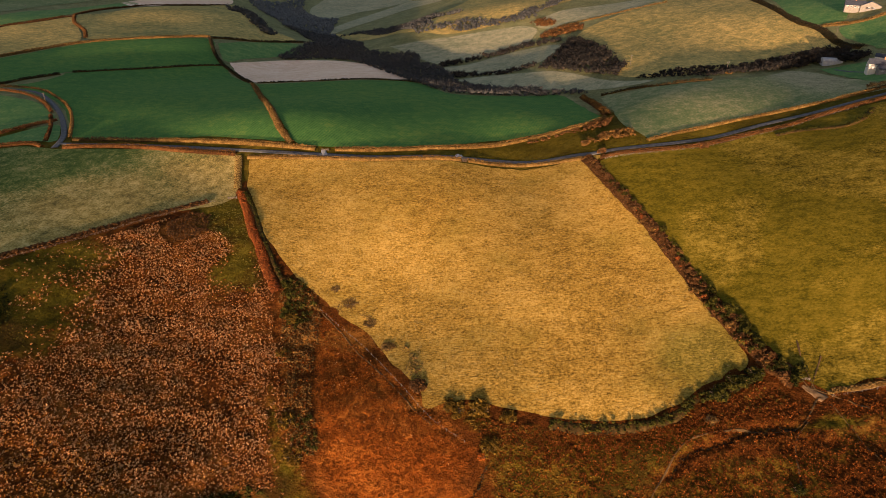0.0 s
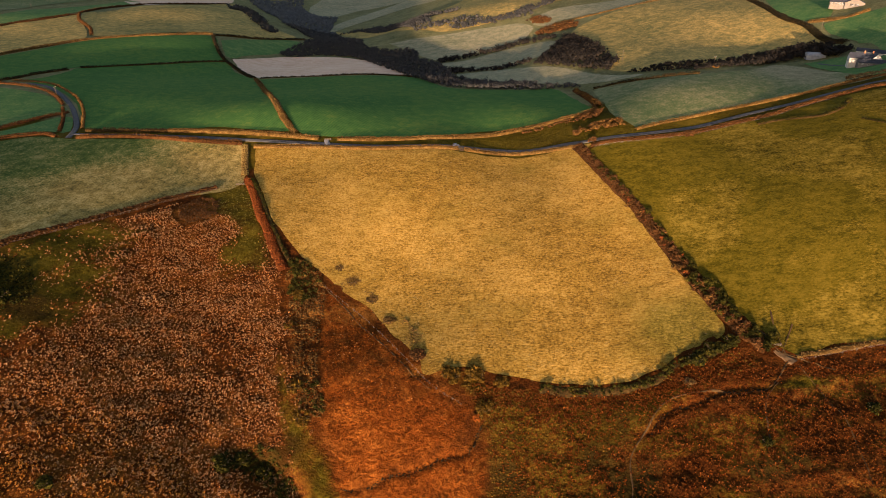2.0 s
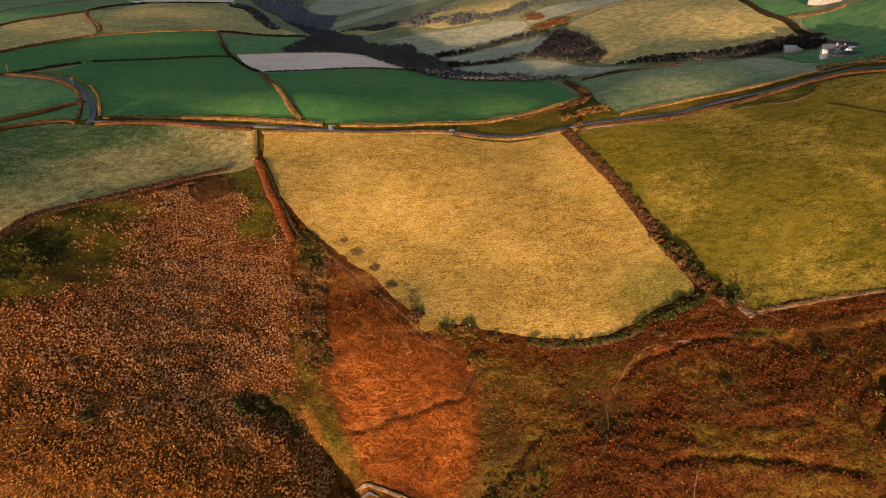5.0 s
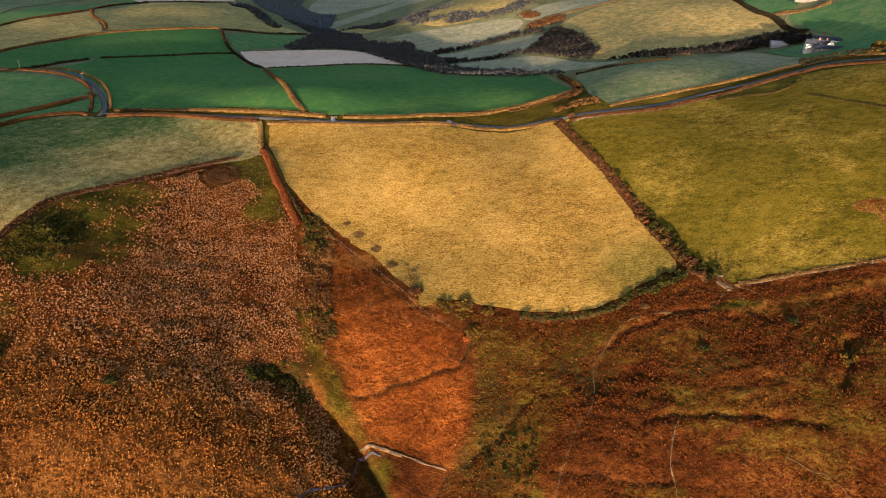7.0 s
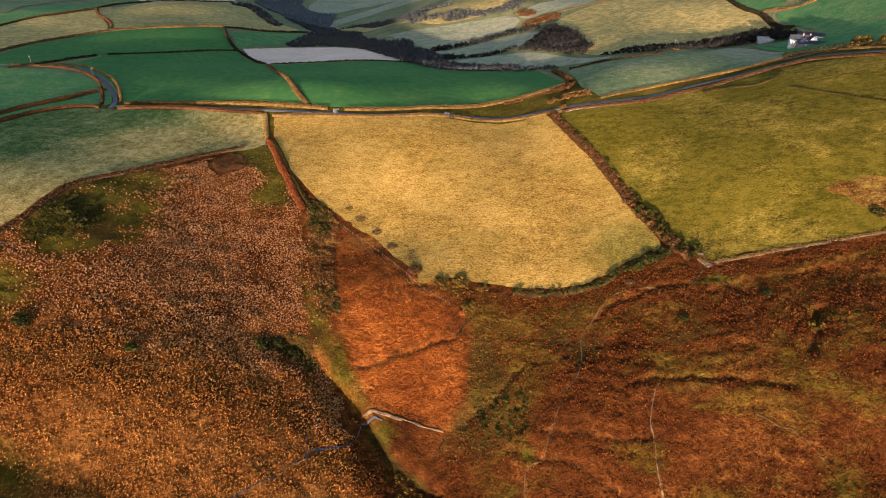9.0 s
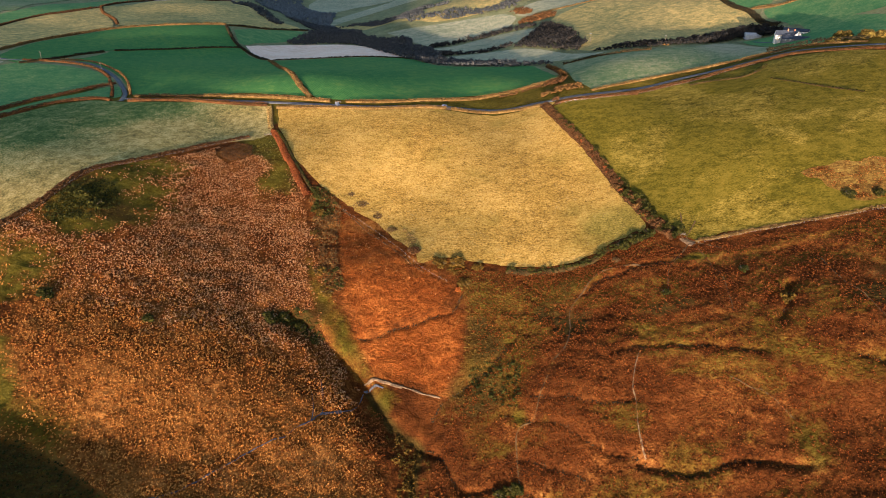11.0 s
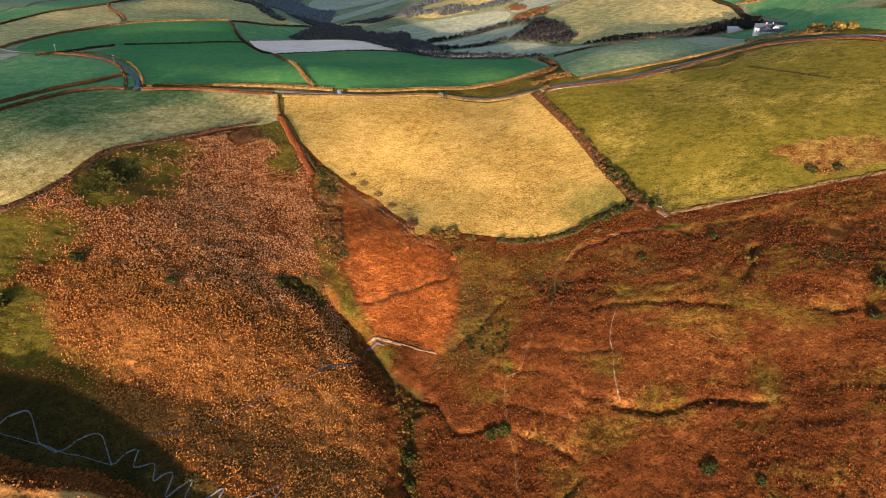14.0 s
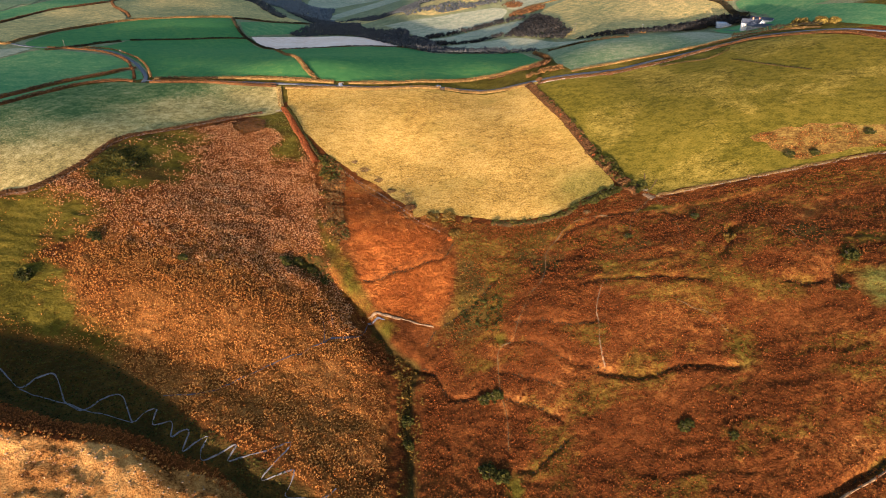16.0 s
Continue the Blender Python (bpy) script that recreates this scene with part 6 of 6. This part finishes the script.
def gabled(parent, a, b, y0, y1, wall, ridge, wall_mat, roof_mat, flip=False, over=0.35):
    bm = bmesh.new()
    prism(bm, a, b, y0, y1, wall, ridge, flip)
    part_bm("wall", bm, wall_mat, parent)
    pitch = (ridge - wall) / ((y1 - y0) / 2)
    mid = (y0 + y1) / 2
    for y in (y0 - over, y1 + over):
        roof_slope(parent, a - over, b + over, y, mid, wall - over * pitch + 0.03, ridge + 0.03, roof_mat, flip)
    bm = bmesh.new()
    p = [(a - over, mid, ridge + 0.12), (b + over, mid, ridge + 0.12)]
    if flip:
        p = [(q[1], q[0], q[2]) for q in p]
    tapered(bm, p[0], p[1], 0.14, 0.14)
    part_bm("ridge", bm, roof_mat, parent)


def window(parent, cx, cy, cz, w, h, face="y"):
    """A framed window set on a wall that faces -y or -x."""
    win = empty("window", 0, 0, 0)
    win.parent = parent

    def b(name, mat, u0, u1, z0, z1, d0, d1):
        if face == "y":
            return box_part(name, win, mat, cx + u0, cx + u1, cy + d0, cy + d1, cz + z0, cz + z1)
        return box_part(name, win, mat, cx + d0, cx + d1, cy + u0, cy + u1, cz + z0, cz + z1)
    b("pane", M_GLASS, -w / 2, w / 2, -h / 2, h / 2, -0.03, 0.05)
    for u in (-w / 2, w / 2, 0):
        b("frame", M_FRAME, u - 0.05, u + 0.05, -h / 2, h / 2, -0.07, 0.04)
    for z in (-h / 2, h / 2):
        b("frame", M_FRAME, -w / 2 - 0.05, w / 2 + 0.05, z - 0.05, z + 0.05, -0.075, 0.045)
    b("sill", M_CONCRETE, -w / 2 - 0.12, w / 2 + 0.12, -h / 2 - 0.14, -h / 2 - 0.05, -0.16, 0.03)


def chimney(parent, x, y, z0, z1):
    c = box_part("chimney", parent, M_BRICK, x - 0.45, x + 0.45, y - 0.4, y + 0.4, z0, z1, bevel=0.03, label="orange brick chimney")
    box_part("cap", c, M_BRICK, x - 0.55, x + 0.55, y - 0.5, y + 0.5, z1, z1 + 0.15)
    bm = bmesh.new()
    tapered(bm, (x, y, z1 + 0.15), (x, y, z1 + 0.6), 0.18, 0.14)
    part_bm("pot", bm, M_BRICK, c)


def door(parent, x, y, z=0.0):
    d = box_part("door", parent, M_TIMBER, x - 0.5, x + 0.5, y - 0.06, y + 0.03, z, z + 2.05, label="dark timber door")
    box_part("handle", d, M_WIRE, x + 0.34, x + 0.42, y - 0.12, y - 0.06, z + 1.0, z + 1.06)


FARM_TURN = -16.0
farm = empty("farmhouse", 304, 452, 0, FARM_TURN)
farm.location.z = float(height(304, 452)) + 0.6
farm.scale = (0.9, 0.9, 0.9)
gabled(farm, -14, 3, 1, 8, 4.6, 8.0, M_RENDER, M_SLATE)
gabled(farm, -0.1, 6.0, 1.5, 8.5, 4.6, 8.4, M_RENDER, M_SLATE, flip=True)
gabled(farm, -9, 21, -6.5, -0.2, 2.6, 4.7, M_STONE, M_SLATE)
for cx in (-12, -9.8):
    window(farm, cx, 1, 1.5, 1.1, 1.2)
for cy in (3.0, 6.0):
    window(farm, -14, cy, 1.5, 1.1, 1.2, "x")
    window(farm, -14, cy, 3.8, 1.0, 1.0, "x")
for cx in (-6, -2, 6, 11, 17):
    window(farm, cx, -6.5, 1.4, 1.2, 1.0)
window(farm, 5, -0.1, 6.0, 1.0, 1.0)
door(farm, 2, -6.5)
door(farm, 14, -6.5)
chimney(farm, -3.5, 4.5, 7.2, 9.4)
chimney(farm, 2.4, 4.5, 7.2, 9.2)
tagged(farm, "white rendered farmhouse with grey slate roofs and stone wing", "house", group="farm buildings")

shed = empty("outbuilding", 320, 477, 0, -38.0)
shed.location.z = float(height(320, 477)) + 1.4
shed.scale = (0.78, 0.85, 0.85)
gabled(shed, -13, 13, -3.5, 3.5, 3.2, 5.4, M_RENDER, M_SLATE)
for cx in (-8, -3, 2, 7):
    window(shed, cx, -3.5, 1.6, 1.2, 1.0)
door(shed, 10, -3.5)
tagged(shed, "long white outbuilding with a slate roof behind the farmhouse", "outbuilding", group="farm buildings")

barn = empty("barn", 302, 519, 0, -12.0)
barn.location.z = float(height(302, 519)) + 0.4
barn.scale = (0.82, 0.82, 0.82)
bm = bmesh.new()
ribs = 44
rows = []
for i in range(ribs + 1):
    y = -8.5 + 17 * i / ribs
    d = 0.05 * (i % 2)
    arch = [(-4.6 - d, -1.5), (-4.6 - d, 3.2), (-3.6, 4.5 + d), (-1.9, 5.2 + d), (0, 5.5 + d), (1.9, 5.2 + d), (3.6, 4.5 + d), (4.6 + d, 3.2), (4.6 + d, -1.5)]
    rows.append([bm.verts.new((y, a, z)) for a, z in arch])
for a, b in zip(rows, rows[1:]):
    for i in range(8):
        bm.faces.new((a[i], b[i], b[i + 1], a[i + 1]))
bm.faces.new(rows[0])
bm.faces.new(rows[-1][::-1])
bmesh.ops.recalc_face_normals(bm, faces=bm.faces)
part_bm("shell", bm, M_SHEET, barn)
for a in (-2.1, 0.1):
    leaf = box_part("door", barn, M_SHEET, -8.62, -8.54, a, a + 2.0, 0, 3.4, label="sliding sheet door")
    box_part("rail", leaf, M_WIRE, -8.68, -8.62, a, a + 2.0, 3.4, 3.5)
tagged(barn, "pale grey corrugated metal barn with a curved roof", "barn", group="farm buildings")

bung = empty("bungalow", 378, 613, 0, -24.0)
bung.location.z = float(height(378, 613)) + 0.6
gabled(bung, -4, 4, -8, 8, 2.6, 6.2, M_CREAM, M_SLATE, flip=True)
gabled(bung, -20, -4, -2, 6, 2.5, 5.9, M_CREAM, M_SLATE)
for cx in (-18, -15, -12, -9):
    window(bung, cx, -2, 1.3, 1.6, 1.2)
for cx in (-2, 2):
    window(bung, cx, -8, 1.3, 1.4, 1.2)
door(bung, -6, -2)
chimney(bung, -12, 2, 5.2, 7.0)
tagged(bung, "white bungalow with slate roofs above a lawn", "house")


# ---- parked car ----
def wheel(parent, x, y, r):
    bm = bmesh.new()
    tapered(bm, (x, y - 0.1, r), (x, y + 0.1, r), r, r, 16)
    w = part_bm("wheel", bm, M_RUBBER, parent)
    bm = bmesh.new()
    s = -1 if y < 0 else 1
    tapered(bm, (x, y + s * 0.08, r), (x, y + s * 0.13, r), r * 0.62, r * 0.55, 12)
    part_bm("rim", bm, M_WIRE, w, "silver rim")


car = empty("car", 9.6, 379.6, 0, 2.0)
car.location.z = float(height(9.6, 379.6)) + 0.34
bm = bmesh.new()
secs = [(-2.1, 0.35, 0.75, 0.72), (-2.0, 0.25, 0.9, 0.82), (-1.2, 0.22, 0.98, 0.86), (0.6, 0.22, 0.98, 0.87), (1.6, 0.22, 0.88, 0.85), (2.05, 0.28, 0.7, 0.76)]
loops = [[bm.verts.new((x, sy * w, z)) for sy, z in ((-1, lo), (-1, (lo + hi) / 2), (-0.9, hi), (0.9, hi), (1, (lo + hi) / 2), (1, lo))] for x, lo, hi, w in secs]
for a, b in zip(loops, loops[1:]):
    for i in range(6):
        bm.faces.new((a[i], b[i], b[(i + 1) % 6], a[(i + 1) % 6]))
bm.faces.new(loops[0])
bm.faces.new(loops[-1][::-1])
bmesh.ops.recalc_face_normals(bm, faces=bm.faces)
part_bm("body", bm, M_CAR, car)
bm = bmesh.new()
secs = [(-1.9, 0.9, 0.74), (-1.45, 1.42, 0.62), (0.2, 1.46, 0.62), (1.05, 0.95, 0.74)]
loops = [[bm.verts.new((x, s * w, z)) for s, w, z in ((-1, 0.78, 0.88), (-1, wt, zt), (1, wt, zt), (1, 0.78, 0.88))] for x, zt, wt in secs]
for a, b in zip(loops, loops[1:]):
    for i in range(4):
        bm.faces.new((a[i], b[i], b[(i + 1) % 4], a[(i + 1) % 4]))
bm.faces.new(loops[0])
bm.faces.new(loops[-1][::-1])
bmesh.ops.recalc_face_normals(bm, faces=bm.faces)
cabin = part_bm("cabin_glass", bm, M_GLASS, car, "dark side windows")
box_part("roof_panel", car, M_CAR, -1.45, 0.25, -0.62, 0.62, 1.43, 1.49, bevel=0.02)
for x, y in ((-1.3, -0.8), (-1.3, 0.8), (1.3, -0.8), (1.3, 0.8)):
    wheel(car, x, y, 0.31)
for y in (-0.6, 0.6):
    box_part("headlight", car, M_FRAME, 2.0, 2.08, y - 0.15, y + 0.15, 0.58, 0.7)
    box_part("tail_light", car, M_BRICK, -2.12, -2.04, y - 0.14, y + 0.14, 0.66, 0.8)
box_part("bumper", car, M_RUBBER, 1.98, 2.12, -0.74, 0.74, 0.3, 0.45, bevel=0.02)
tagged(car, "pale blue hatchback parked on the asphalt lane", "car")


# ---- poles, gates, fences ----
def utility_pole(x, y, high, turn):
    p = empty("utility_pole", x, y, float(height(x, y)), turn)
    bm = bmesh.new()
    tapered(bm, (0, 0, -0.8), (0, 0, high), 0.17, 0.12, 8)
    part_bm("pole", bm, M_TIMBER, p)
    arm = box_part("crossarm", p, M_TIMBER, -0.9, 0.9, -0.06, 0.06, high - 0.7, high - 0.55)
    for a in (-0.8, 0.0, 0.8):
        bm = bmesh.new()
        tapered(bm, (a, 0, high - 0.55), (a, 0, high - 0.3), 0.05, 0.07, 6)
        part_bm("insulator", bm, M_FRAME, arm)
    return tagged(p, "weathered timber utility pole with a short crossarm", "utility pole", group="utility poles")


for x, y, h, turn in [(-301, 491, 8.0, 40), (-615, 1022, 9.0, 60), (163, 579, 9.0, 20), (213, 498, 8.0, 15), (333, 576, 9.0, 70), (351, 771, 9.0, 60), (-372, 524, 8.0, 0)]:
    utility_pole(x, y, h, turn)


def field_gate(x, y, turn, label, width=3.6):
    g = empty("field_gate", x, y, float(height(x, y)) + 0.1, turn)
    for a in (-width / 2 - 0.12, width / 2 + 0.12):
        box_part("gatepost", g, M_TIMBER, a - 0.1, a + 0.1, -0.1, 0.1, -0.6, 1.45, bevel=0.02)
    for z in (0.2, 0.42, 0.64, 0.88, 1.12):
        box_part("bar", g, M_TIMBER, -width / 2, width / 2, -0.025, 0.025, z, z + 0.09)
    for a in (-width / 2 + 0.05, width / 2 - 0.05, 0):
        box_part("stile", g, M_TIMBER, a - 0.05, a + 0.05, -0.055, -0.027, 0.15, 1.25)
    return tagged(g, label, "gate", group="field gates")


field_gate(-73, 387.5, 4, "closed timber gate into the dark green field")
field_gate(-116, 332, 12, "pale timber gate catching the sun at the hedge end", 4.2)
field_gate(131, 188, -20, "timber gate at the meeting of heath paths")
ribbon("gateway_apron", [(-74, 388), (-73.5, 385), (-72, 382)], 3.0, M_CONCRETE, "pale concrete apron in front of the field gate", "apron", 0.36, 1.0)
ribbon("gateway_apron", [(13.5, 377.5), (13, 375), (12.5, 373)], 3.0, M_EARTH, "bare earth gateway beside the lane", "apron", 0.36, 1.0)
ribbon("worn_ground", [(130, 186), (132, 182), (134, 178)], 2.2, M_EARTH, "bare trodden earth where paths meet", "footpath", 0.1, 1.0, 0.9, lumpy=True)

POST = bmesh.new()
box(POST, -0.075, 0.075, -0.075, 0.075, -0.6, 1.25, bevel=0.015)
post_mesh = bpy.data.meshes.new("post")
POST.to_mesh(post_mesh)
POST.free()
post_mesh.materials.append(M_TIMBER)


def fence(path, gap, label):
    line, length = resample(path, gap)
    r = np.random.default_rng(len(path))
    f = empty("fence", line[0, 0], line[0, 1], float(height(*line[0])))
    o = f.matrix_world.translation
    z = height(line[:, 0], line[:, 1])
    for (x, y), h in zip(line, z):
        ob = part("post", post_mesh, f)
        ob.matrix_basis = pose(x - o.x, y - o.y, h - o.z, r.normal() * 4, r.normal() * 4, r.random() * 90)
    for up in (0.45, 0.8, 1.1):
        bm = bmesh.new()
        for i in range(len(line) - 1):
            tapered(bm, (line[i, 0] - o.x, line[i, 1] - o.y, z[i] + up - o.z), (line[i + 1, 0] - o.x, line[i + 1, 1] - o.y, z[i + 1] + up - o.z), 0.012, 0.012, 3)
        part_bm("wire", bm, M_WIRE, f)
    return tagged(f, label, "fence", group="stock fences")


fence([(-249, 130), (-230, 158), (-217, 168), (-204, 198), (-197, 237), (-178, 265), (-149, 301), (-124, 327)], 4.5, "timber post and wire fence below the rough pasture")
fence([(137, 179), (162, 180), (190, 178), (221, 176), (242, 175), (262, 174), (301, 171)], 5.0, "timber post and wire fence along the heath edge")
fence([(92, 352), (117, 348), (146, 351), (167, 357), (200, 363), (218, 369), (240, 374)], 6.0, "timber post and wire fence beside the lane")
fence([(-56, 252), (-36, 233), (-20, 211), (-5, 190), (8, 180)], 4.0, "timber post and wire fence between red bracken and field")
